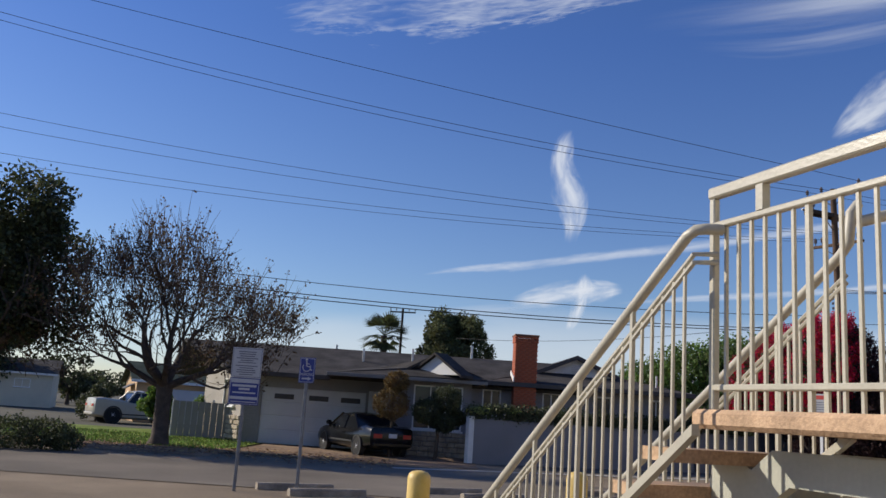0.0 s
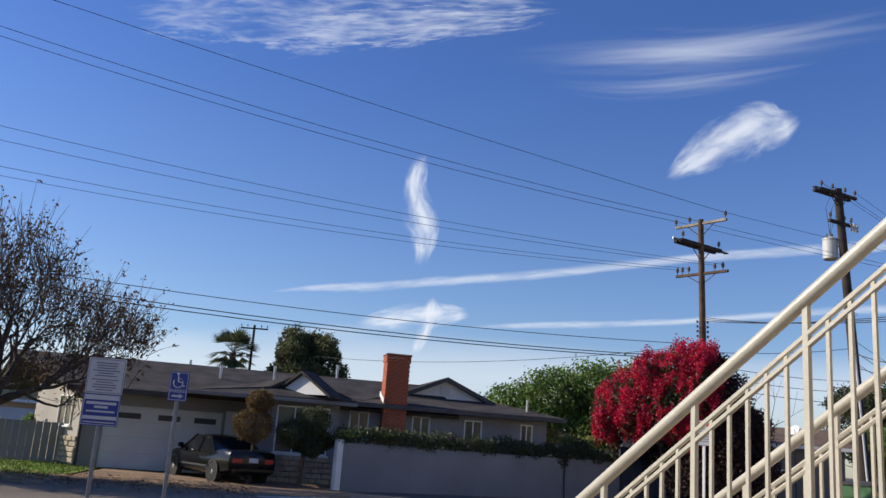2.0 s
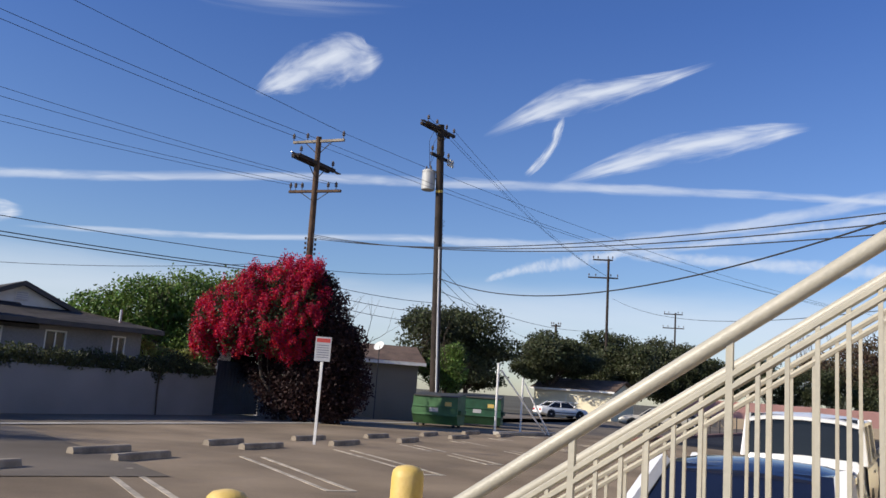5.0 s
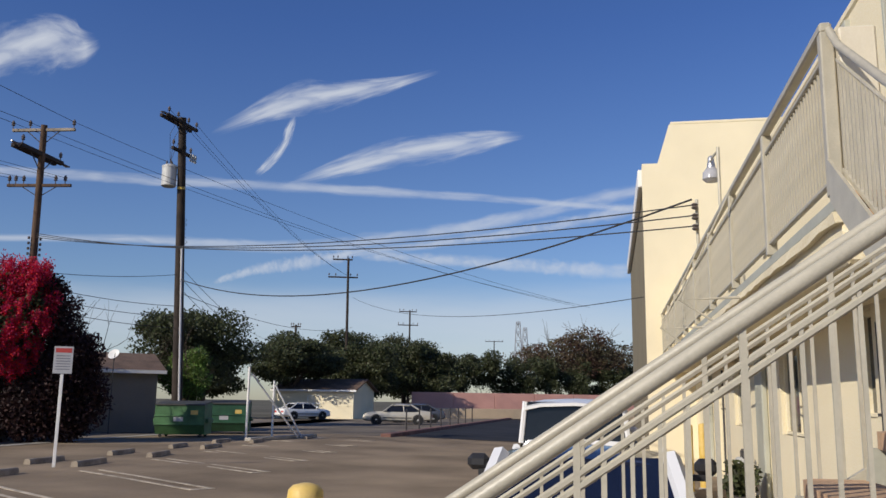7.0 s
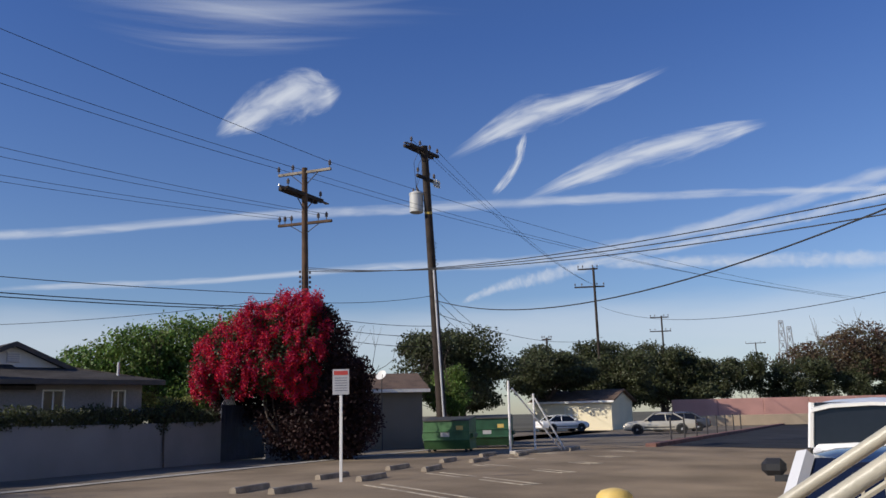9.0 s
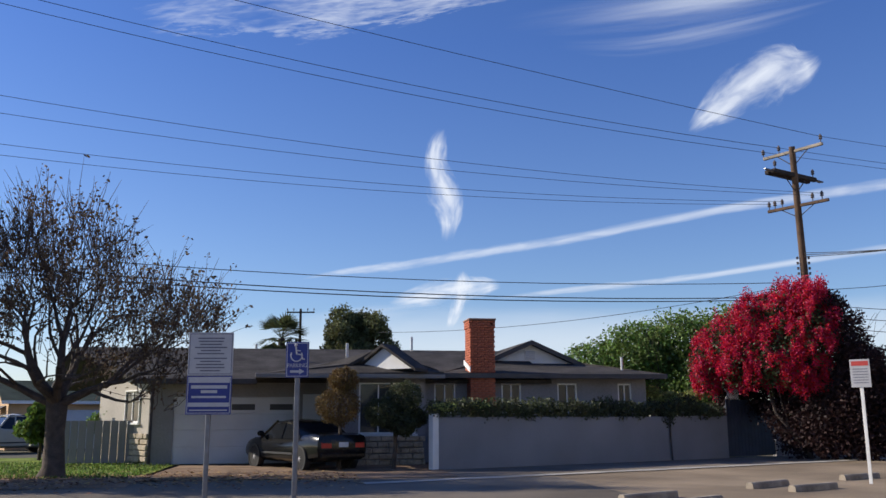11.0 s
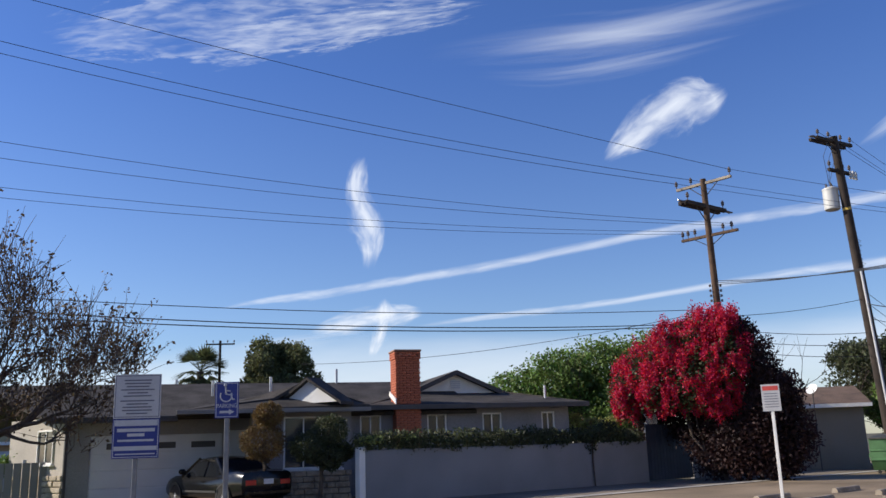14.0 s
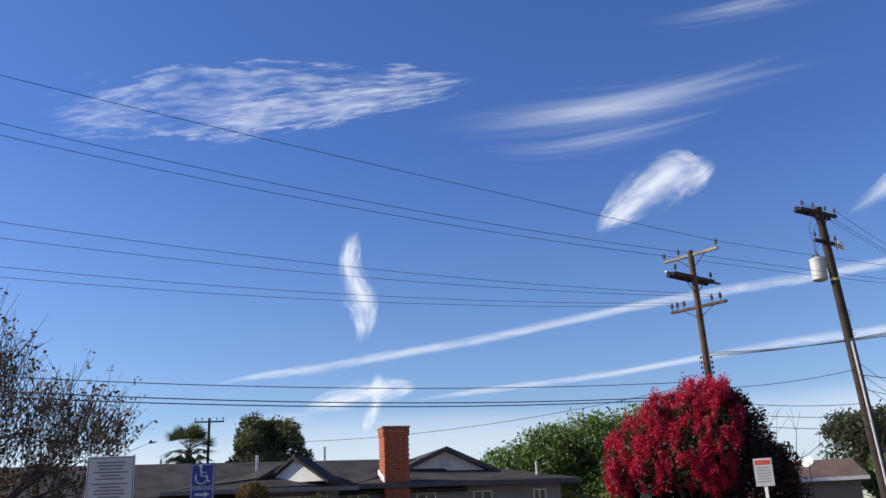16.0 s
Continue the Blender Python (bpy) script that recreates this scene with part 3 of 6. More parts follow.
# ---- outside stair ----
ST = thing("outside_stair", STAIRF, "cream-painted steel outside stair with open concrete treads and bar railings", "stair")
NU, FU, LV, LZ = 3.47, 4.3, -2.65, 1.70     # guard, far rail, edge of the landing and its height
NEARU = 3.32                                # near rail of the lower flight, outside the treads
FOOTV = 0.15
part("landing", Shape().box(NU - 0.045, -3.9, LZ - 0.09, FU + 0.5, LV + 0.12, LZ, None, 0.02), TREAD, ST, "weathered tan concrete landing slab")
part("landing_beam", Shape().box(FU + 0.3, -3.85, LZ - 0.24, FU + 0.36, LV - 0.1, LZ - 0.09, None, 0.01), STEEL_GREEN, ST)
part("landing_leg", Shape().box(FU + 0.27, -3.8, -0.3, FU + 0.39, -3.68, LZ - 0.24, None, 0.01), STEEL_GREEN, ST)
for i in range(9):
    z = LZ - 0.19 * (i + 1)
    v = LV + 0.14 + 0.279 * i
    t = part("tread", Shape().slab([(NEARU + 0.04, v, z), (FU - 0.05, v, z), (FU - 0.05, v + 0.2, z), (FU - 0.12, v + 0.25, z), (FU - 0.3, v + 0.28, z), (NEARU + 0.06, v + 0.29, z), (NEARU + 0.04, v + 0.27, z)], 0.065), TREAD, ST, "tan concrete tread")
for u in (NU + 0.32, FU - 0.14):
    pts = [(-3.85, 1.53), (LV - 0.02, 1.53), (LV + 0.12, 1.43)]
    for i in range(9):
        v, z = LV + 0.14 + 0.279 * i, LZ - 0.19 * (i + 1) - 0.065
        pts += [(v + 0.02, z), (v + 0.275, z)]
    pts += [(FOOTV - 0.02, -0.27), (FOOTV - 0.35, -0.27), (-2.78, 1.37), (-3.85, 1.37)]
    part("stringer", Shape().prism(pts, 0, u, u + 0.06), STEEL_GREEN, ST, "grey-green painted steel stringer")


def flight_rail(u, v0, z0, v1, fall, goose=False, tie=None):
    """Handrail, twin bar, bars and bottom channel of one side of the lower flight."""
    def zz(v, h):
        return z0 + h - fall * (v - v0)
    bend = [(u, v0 - 0.06, zz(v0, 0.02)), (u, v0 + 0.04, zz(v0 + 0.04, 0))]
    if tie:
        bend = [(tie, v0 - 0.02, zz(v0, -0.015)), (u + 0.05, v0 - 0.005, zz(v0, -0.02)), (u + 0.012, v0 + 0.02, zz(v0 + 0.02, -0.012)), (u, v0 + 0.07, zz(v0 + 0.07, 0))]
    if goose:
        bend = [(u + 0.04, v0 - 0.03, zz(v0, 0.23)), (u, v0 - 0.02, zz(v0, 0.18)), (u, v0, zz(v0, 0.02)), (u, v0 + 0.06, zz(v0 + 0.06, 0))]
    part("handrail", Shape().tube(bend + [(u, v1, zz(v1, 0)), (u, v1 + 0.06, zz(v1, -0.1))], 0.027, 12), RAIL_PAINT, ST, smooth=True)
    for h in (-0.13, -0.17):
        part("rail_bar", Shape().tube(([(tie, v0 + 0.01, zz(v0, h))] if tie else []) + [(u, v0 + 0.02, zz(v0 + 0.02, h)), (u, v1, zz(v1, h))], 0.013, 6), RAIL_PAINT, ST)
    part("bottom_channel", Shape().prism([(v0, zz(v0, -0.93)), (v1, zz(v1, -0.93)), (v1, zz(v1, -0.98)), (v0, zz(v0, -0.98))], 0, u - 0.02, u + 0.02), RAIL_PAINT, ST)
    n = int((v1 - v0) / 0.086)
    for i in range(1, n):
        v = v0 + i * 0.086
        thick = 0.011 if i % 6 == 0 else 0.0068
        h0 = zz(v, -0.95) if i % 6 else max(-0.3, zz(v, -1.2))
        part("bar", Shape().box(u - thick, v - thick, h0, u + thick, v + thick, zz(v, -0.02 if i % 6 == 0 else -0.14)), RAIL_PAINT, ST)


flight_rail(NEARU, LV - 0.06, 2.557, 0.35, 0.678, tie=NU - 0.02)
flight_rail(FU, LV - 0.02, 2.58, 0.35, 0.665, True)
# guard along the landing
part("corner_post", Shape().box(NU - 0.019, LV - 0.019, LZ - 0.004, NU + 0.019, LV + 0.019, 2.71, None, 0.006), RAIL_PAINT, ST)
part("guard_top", Shape().box(NU - 0.025, -4.7, 2.71, NU + 0.025, LV + 0.025, 2.766, None, 0.008), RAIL_PAINT, ST)
part("guard_rail", Shape().box(NU - 0.02, -4.7, 2.56, NU + 0.02, LV, 2.59, None, 0.006), RAIL_PAINT, ST)
part("guard_low_rail", Shape().box(NU - 0.02, -4.7, 1.785, NU + 0.02, LV, 1.815, None, 0.006), RAIL_PAINT, ST)
for v in (-2.98, -3.8, -4.6):
    part("guard_post", Shape().box(NU - 0.022, v - 0.022, 2.59, NU + 0.022, v + 0.022, 2.71), RAIL_PAINT, ST)
for i in range(1, 24):
    w_ = 0.011 if i % 7 == 0 else 0.0075
    part("bar", Shape().box(NU - w_, LV - i * 0.086 - w_, LZ - 0.004, NU + w_, LV - i * 0.086 + w_, 2.57), RAIL_PAINT, ST)
# upper flight towards the balcony
for i in range(7):
    u, z = FU + 0.45 + 0.293 * i, LZ + 0.19 * (i + 1)
    part("tread", Shape().box(u, -3.62, z - 0.065, u + 0.33, BV - 0.05, z, None, 0.02), TREAD, ST, "tan concrete tread")
part("stringer", Shape().prism([(FU + 0.4, LZ - 0.2), (FU + 0.4, LZ + 0.04), (BU0 + 0.39, BZ - 0.08), (BU0 + 0.39, BZ - 0.34)], 1, BV - 0.2, BV - 0.14), STEEL_GREEN, ST)
part("side_plate", Shape().prism([(FU + 0.4, LZ - 0.12), (FU + 0.4, LZ + 0.2), (BU0 + 0.39, 3.38), (BU0 + 0.39, 3.06)], 1, BV - 0.045, BV - 0.02), RAIL_PAINT, ST, "painted steel plate closing the tread ends")
for v in (BV - 0.1, -3.6):
    def uz(u, h):
        return 1.79 + h + 0.649 * (u - 4.75)
    part("handrail", Shape().tube([(FU + 0.03, LV - 0.05 if v > -3 else v, 2.71), (FU + 0.45, v, uz(FU + 0.45, 1.06)), (6.8, v, uz(6.8, 1.06)), (BU0 + 0.44, v, 4.4)], 0.03, 10), RAIL_PAINT, ST, smooth=True)
    part("rail_bar", Shape().tube([(FU + 0.4, v, uz(FU + 0.4, 0.93)), (6.86, v, uz(6.86, 0.93))], 0.013, 6), RAIL_PAINT, ST)
    part("bottom_channel", Shape().tube([(FU + 0.4, v, uz(FU + 0.4, 0.1)), (6.86, v, uz(6.86, 0.1))], 0.022, 6), RAIL_PAINT, ST)
    for i in range(1, 24):
        u = FU + 0.4 + i * 0.092
        part("bar", Shape().box(u - 0.009, v - 0.009, uz(u, 0.1), u + 0.009, v + 0.009, uz(u, 0.94)), RAIL_PAINT, ST)

# ---- meter, pipes and potted plant by the block ----
GM = thing("gas_meter", BLOCKF @ pose(16.6, -3.4, -0.2), "grey gas meter with black pipes by the stucco wall", "gas meter")
part("body", Shape().box(-0.16, -0.12, 0.5, 0.16, 0.12, 0.9, None, 0.04), GREYCAN, GM)
for x in (-0.12, 0.12):
    part("pipe", Shape().tube([(x, 0, 0.86), (x, 0, 1.0), (x * 2.6, -0.05, 1.03), (x * 2.6, -0.05, 0)], 0.025, 8), IRON, GM)
part("dial", Shape().lathe([(0.05, 0), (0.05, 0.02)], 14, pose(0, 0.118, 0.75, -90)), WHITE, GM)
PP = thing("potted_plant", BLOCKF @ pose(15.3, -3.2, -0.19), "dark bushy potted plant beside the wall", "plant")
part("pot", Shape().lathe([(0.14, 0), (0.2, 0.3), (0.22, 0.3), (0.22, 0.34), (0.18, 0.34)], 16), IRON, PP, smooth=True)
part("foliage", leaves([(0, 0, 0.62, 0.28, 0.28, 0.34), (0.12, 0.05, 0.5, 0.25, 0.25, 0.2)], 700, 0.11, 23, 0.3), LEAF_DARK, PP)
for u in (9.0, 21.0):
    DP = thing("downpipe", BLOCKF @ pose(u, WV + 0.06, -0.18), "thin dark pipe on the stucco wall", "pipe", "downpipes")
    part("pipe", Shape().tube([(0, 0, 0), (0, 0, 2.6)], 0.022, 8), IRON, DP)
    for z in (0.5, 1.7):
        part("strap", Shape().box(-0.05, -0.05, z, 0.05, 0.04, z + 0.03), IRON, DP)

# ---- the house across the street ----
HS = thing("house", pose(0.5, -0.45, 0, 0, 0, -10.06) @ Matrix.Scale(1.1, 4), "low grey stucco ranch house with a dark shingle roof", "house")
Q0 = 27.05
s = Shape()
s.box(-3.8, Q0, 0, -3.15, Q0 + 0.2, 2.62)
s.box(-3.15, Q0, 2.02, 0.6, Q0 + 0.2, 2.62)
s.box(0.6, Q0, 0, 1.6, Q0 + 0.2, 2.62)
s.box(-3.6, Q0 + 0.25, 0, -3.4, 34, 2.62)
s.box(4.3, 26.7, 0, 4.79, 26.9, 2.75)
for a, b in ((5.47, 6.98), (7.63, 8.85), (9.51, 10.92), (11.39, 11.9)):
    s.box(a, 26.7, 0, b, 26.9, 2.75)
for a, b in ((4.79, 5.47), (6.98, 7.63), (8.85, 9.51), (10.92, 11.39)):
    s.box(a, 26.7, 0, b, 26.9, 1.55)
    s.box(a, 26.7, 2.45, b, 26.9, 2.75)
s.box(11.7, 26.9, 0, 11.9, 34, 2.75)
s.box(1.6, 25.4, 0, 2.3, 25.6, 2.7)
s.box(2.3, 25.4, 0, 4.0, 25.6, 0.9)
s.box(2.3, 25.4, 2.4, 4.0, 25.6, 2.7)
s.box(4.0, 25.4, 0, 4.3, 25.6, 2.7)
s.box(4.1, 25.6, 0, 4.3, 26.7, 2.7)
s.box(1.4, 25.6, 0, 1.6, Q0, 2.7)
s.box(-3.8, 33.8, 0, 11.9, 34, 2.7)
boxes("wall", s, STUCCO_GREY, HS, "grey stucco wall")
for a, b in ((4.79, 5.47), (6.98, 7.63), (8.85, 9.51), (10.92, 11.39)):
    window_unit("window", pose((a + b) / 2, 26.74, 1.55), b - a, 0.9, HS, 2)
window_unit("window", pose(3.15, 25.42, 0.9), 1.7, 1.5, HS, 3, label="wide front window")
part("front_door", Shape().box(0.7, Q0 - 0.03, 0.05, 1.5, Q0 - 0.002, 2.1, None, 0.01), WHITE_DIM, HS, "pale front door")
# garage door
GD = part("garage_door", Shape().box(-3.15, Q0 + 0.05, 0.02, 0.6, Q0 + 0.1, 2.02), WHITE_DIM, HS, "pale grey sectional garage door")
for i in range(4):
    part("door_panel", Shape().box(-3.13, Q0 + 0.03, 0.03 + i * 0.5, 0.58, Q0 + 0.05, 0.5 + i * 0.5, None, 0.012), WHITE_DIM, GD)
for p in (-2.7, -1.45, -0.3):
    part("door_light", Shape().box(p, Q0 + 0.015, 1.62, p + 0.7, Q0 + 0.03, 1.8, None, 0.01), TRIM_DARK, GD, "dark slot window")
# splayed side wall of the garage with stone veneer
SIDE = pose(-3.8, Q0, 0, 0, 0, 35)
# This wall's stucco colour is lighter and warmer than the front walls.
boxes("wall", Shape().box(0, 0, 0, 0.2, 3.6, 2.6, SIDE), material("stucco_warm", (0.42, 0.38, 0.33), 0.92, 0.12, 0.8, 45, 0.4), HS, "stucco side wall, lighter and warmer grey than the front")
part("downpipe", Shape().box(-0.06, -0.05, 0.05, 0.03, 0.03, 2.5, SIDE, 0.01), TRIM_DARK, HS)
rng = random.Random(5)
for r in range(5):
    x = 27.05
    while x < 30.3:
        w = rng.uniform(0.22, 0.5)
        part("stone", Shape().box(-0.08 - rng.uniform(0, 0.04), x - 27.05, r * 0.17 + 0.1, 0, x - 27.05 + w - 0.015, r * 0.17 + 0.25, SIDE, 0.02), STONE, HS)
        x += w
for r in range(5):
    x = 1.7
    while x < 4.2:
        w = rng.uniform(0.22, 0.5)
        part("stone", Shape().box(x, 25.3 - rng.uniform(0, 0.04), r * 0.17 + 0.01, min(4.28, x + w - 0.015), 25.4, r * 0.17 + 0.16, None, 0.02), STONE, HS)
        x += w
window_unit("window", SIDE @ pose(-0.02, 1.2, 1.25, 0, 0, -90), 1.0, 1.0, HS, 2)
# roofs
s = Shape()
s.slab([(-4.3, 26.5, 2.55), (8.6, 26.5, 2.55), (8.6, 30.5, 3.78), (-7.0, 30.5, 3.78)], 0.12)
s.slab([(-7.0, 30.5, 3.78), (8.6, 30.5, 3.78), (8.6, 34.6, 2.55), (-8.6, 34.6, 2.55)], 0.12)
part("roof", s, SHINGLE, HS, "dark grey asphalt shingle roof")
s = Shape()      # right-hand wing: hip with a gablet
s.slab([(4.9, 26.15, 2.74), (12.4, 26.15, 2.74), (10.2, 29.0, 3.24), (7.1, 29.0, 3.24)], 0.12)
s.slab([(12.4, 26.15, 2.74), (12.4, 34.5, 2.74), (8.62, 33, 4.04), (8.62, 28.75, 4.04), (10.45, 28.75, 3.26)], 0.12)
s.slab([(4.9, 34.5, 2.74), (4.9, 26.15, 2.74), (6.8, 28.75, 3.26), (8.62, 28.75, 4.04), (8.62, 33, 4.04)], 0.12)
part("roof", s, SHINGLE, HS)
part("gable", Shape().prism([(7.05, 3.2), (10.2, 3.2), (8.62, 3.9)], 1, 29.0, 29.12), WHITE, HS, "pale painted gable")
for a, b in (((6.75, 3.22), (8.62, 4.04)), ((8.62, 4.04), (10.5, 3.22))):
    part("bargeboard", Shape().prism([(a[0], a[1]), (b[0], b[1]), (b[0], b[1] - 0.16), (a[0], a[1] - 0.16)], 1, 28.7, 28.76), TRIM_DARK, HS)
GV = part("gable_vent", Shape().box(8.42, 28.96, 3.38, 8.82, 29.0, 3.7, None, 0.01), WHITE, HS, "louvred gable vent")
for i in range(4):
    part("louvre", Shape().box(8.45, 28.93, 3.41 + i * 0.07, 8.79, 28.96, 3.45 + i * 0.07), WHITE_DIM, GV)
s = Shape()      # front wing
s.slab([(-0.7, 24.75, 2.6), (4.75, 24.75, 2.7), (3.95, 25.65, 3.0), (2.2, 25.65, 2.95)], 0.1)
s.slab([(4.75, 24.75, 2.7), (4.75, 27.2, 2.7), (3.0, 30, 3.52), (3.0, 25.5, 3.52), (4.0, 25.5, 3.02)], 0.1)
s.slab([(-0.7, 27.0, 2.6), (-0.7, 24.75, 2.6), (2.0, 25.5, 2.96), (3.0, 25.5, 3.52), (3.0, 30, 3.52)], 0.1)
part("roof", s, SHINGLE, HS)
TURN = pose(3.05, 25.2, 0, 0, 0, -42)
part("gable", Shape().prism([(-1.0, 2.78), (1.0, 2.78), (0.0, 3.42)], 1, -0.06, 0.3, TURN), WHITE, HS, "white painted gablet")
for a, b in (((-1.2, 2.78), (0.0, 3.53)), ((0.0, 3.53), (1.2, 2.78))):
    part("bargeboard", Shape().prism([(a[0], a[1]), (b[0], b[1]), (b[0], b[1] - 0.09), (a[0], a[1] - 0.09)], 1, -0.2, 0.5, TURN), SHINGLE, HS)
part("fascia", Shape().box(-0.7, 24.7, 2.5, 4.78, 24.75, 2.62, None, 0.01), material("grey_trim", (0.2, 0.19, 0.18), 0.6, 0.1, 3, 40, 0.1), HS)
part("fascia", Shape().box(4.78, 26.1, 2.58, 12.42, 26.14, 2.74, None, 0.01), TRIM_DARK, HS)
part("fascia", Shape().box(-4.3, 26.44, 2.38, -0.7, 26.49, 2.55, None, 0.01), TRIM_DARK, HS)
for p, q, z in ((4.6, 30.4, 4.25), (2.2, 29.3, 3.9), (0.3, 28.8, 3.75), (11.3, 27.2, 3.35), (-0.9, 30.6, 3.95)):
    part("vent_pipe", Shape().tube([(p, q, z - 0.7), (p, q, z)], 0.045, 8), CHROME, HS)
# chimney
CH = part("chimney", Shape().box(5.9, 26.24, 0, 6.6, 26.9, 4.3), MORTAR, HS, "red brick chimney")
bk = Shape().box(0, 0, 0, 0.222, 0.1, 0.068, None, 0.006).mesh("brick", BRICK)
hf = Shape().box(0, 0, 0, 0.105, 0.1, 0.068, None, 0.006).mesh("brick", BRICK)
for r in range(36):
    z = 1.6 + r * 0.078
    grow = 0.03 if r > 32 else 0.0
    for side in range(3):
        m = (pose(5.86 - grow, 26.19 - grow, z), pose(5.85 - grow, 26.95, z, 0, 0, -90), pose(6.65 + grow, 26.2 - grow, z, 0, 0, 90))[side]
        x = 0.0
        if r % 2:
            part("brick", hf, BRICK, CH, at=m @ pose(0, 0, 0))
            x = 0.117
        while x < 0.6:
            part("brick", bk, BRICK, CH, at=m @ pose(x, 0, 0))
            x += 0.234
part("chimney_cap", Shape().box(5.8, 26.12, 4.41, 6.7, 27.0, 4.47, None, 0.015), MORTAR, CH)
part("flashing", Shape().prism([(26.0, 2.75), (26.95, 3.05), (26.95, 3.2), (26.0, 2.9)], 0, 5.8, 5.83), WHITE, CH, "white metal flashing")

# ---- alley wall, vines, gate ----
wl = Shape()
for a, b in ((0, 10.0), (10.03, 13.1)):
    wl.box(a, 0, -0.05, b, 0.2, 1.42 if a == 0 else 1.44, None, 0.015)
single("wall_1", wl, WALL_GREY, "grey painted block wall along the alley", "wall", ALLEYF, kind="structure")
# The wall's sun-facing end is coloured white to stand for sunlight on it.
single("wall_end", Shape().box(-0.22, -0.02, -0.05, -0.002, 0.24, 1.5, None, 0.02), WHITE, "end of the grey wall, coloured white to look sunlit", "wall", ALLEYF, kind="structure")
rng = random.Random(3)
lobes = [(x * 0.42, 0.12 + rng.uniform(-0.05, 0.05), 1.6 + rng.uniform(-0.05, 0.1), 0.42, 0.34, 0.26 + rng.uniform(0, 0.1)) for x in range(31)]
lobes += [(9.9, 0.0, 1.45, 0.3, 0.25, 0.4), (11.2, 0.4, 1.9, 0.5, 0.4, 0.35)]
VN = thing("wall_vine", ALLEYF, "trimmed dark green vine along the wall top", "vine")
part("foliage", leaves(lobes, 15000, 0.09, 11, 0.3), LEAF_DARK, VN)
part("pale_sprays", leaves([(0.2, 0.05, 1.68, 0.5, 0.3, 0.14), (1.5, 0.1, 1.75, 0.4, 0.3, 0.1)], 900, 0.08, 12, 0.3), LEAF_PALE, VN, "pale yellow-green new growth")
part("stem", Shape().tube([(9.95, -0.06, 0), (9.9, -0.05, 0.8), (9.95, -0.03, 1.5)], 0.03, 6), BARK, VN)
SH = thing("yellow_shrub", ALLEYF @ pose(11.0, 1.4, 0), "pale yellow-green leafy shrub behind the wall", "shrub")
part("stems", Shape().tube([(0, 0, 0), (0.1, 0, 1.6)], 0.05, 6), BARK, SH)
part("foliage", leaves([(-0.6, 0, 2.2, 0.5, 0.5, 0.3), (0.6, 0, 2.05, 0.6, 0.5, 0.28), (1.8, 0, 2.1, 0.5, 0.4, 0.25)], 2600, 0.11, 14, 0.3), LEAF_PALE, SH)
GT = thing("gate", ALLEYF @ pose(13.15, 0.05, 0), "dark closed gate with a white lattice panel", "gate")
for i in range(14):
    part("board", Shape().box(i * 0.2, 0, 0.05, i * 0.2 + 0.19, 0.04, 2.0, None, 0.008), DARK_BLUE, GT)
for z in (0.2, 1.7):
    part("gate_rail", Shape().box(0, 0.04, z, 2.8, 0.09, z + 0.1), DARK_BLUE, GT)
lat = Shape()
for i in range(8):
    lat.tube([(0.02 + i * 0.1, 0.03, 2.02), (min(0.8, 0.02 + i * 0.1 + 0.36), 0.03, min(2.38, 2.02 + 0.78 - i * 0.1))], 0.014, 4)
    lat.tube([(0.02 + i * 0.1, 0.04, 2.38), (min(0.8, 0.02 + i * 0.1 + 0.36), 0.04, max(2.02, 2.38 - 0.78 + i * 0.1))], 0.014, 4)
part("lattice", lat, WHITE, GT, "white lattice panel")
single("wall_2", Shape().box(16.0, 0.05, -0.05, 21.5, 0.25, 1.45, None, 0.02), STUCCO_GREY, "low grey wall under the creeper", "wall", ALLEYF, kind="structure")

# ---- trees and plants ----


def tree(name, x, y, label, lobes, n, size, mat, trunk_r, trunk_h, seed, bark=None, depth=3, length=1.4, spread=0.6, droop=0.0, shell=0.45, lean=(0, 0, 1)):
    """A trunk with forking limbs and a crown of separate leaves; lobes are given from the foot."""
    root = thing(name, pose(x, y, low(x, y) - 0.02), label, "tree")
    rng = np.random.default_rng(seed)
    s = Shape()
    s.tube([(0, 0, 0), (lean[0] * 0.1, lean[1] * 0.1, trunk_h * 0.5), (lean[0] * 0.2, lean[1] * 0.2, trunk_h)], [trunk_r * 1.25, trunk_r, trunk_r * 0.85], 10)
    for k in range(4):
        w = k * 1.6 + rng.random()
        limbs(s, (lean[0] * 0.2, lean[1] * 0.2, trunk_h * 0.97), (math.cos(w) * 0.8, math.sin(w) * 0.8, 0.8), length, trunk_r * 0.6, depth, rng, spread)
    part("trunk", s, bark or BARK, root, smooth=True)
    part("crown", leaves(lobes, int(n * 1.7), size * 0.78, seed, shell * 0.8, droop), mat, root)
    return root


def ball(rx, rz, k, seed, z, flat=0.6):
    """Lobes of many sizes heaped into an uneven crown with notches."""
    rng = random.Random(seed)
    out = []
    for i in range(int(k * 2.2)):
        w, h = rng.uniform(0, 6.283), rng.uniform(-0.75, 0.85)
        r, q = rng.uniform(0.25, 0.88), math.sqrt(1 - h * h)
        g = rng.choice((0.2, 0.26, 0.32, 0.4))
        out.append((rx * r * q * math.cos(w), rx * r * q * math.sin(w), z + rz * h * 0.85, rx * g * rng.uniform(0.85, 1.2), rx * g * rng.uniform(0.85, 1.2), rz * g * rng.uniform(0.8, 1.15)))
    out.append((0, 0, z - rz * 0.1, rx * 0.5, rx * 0.5, rz * 0.5))
    return out


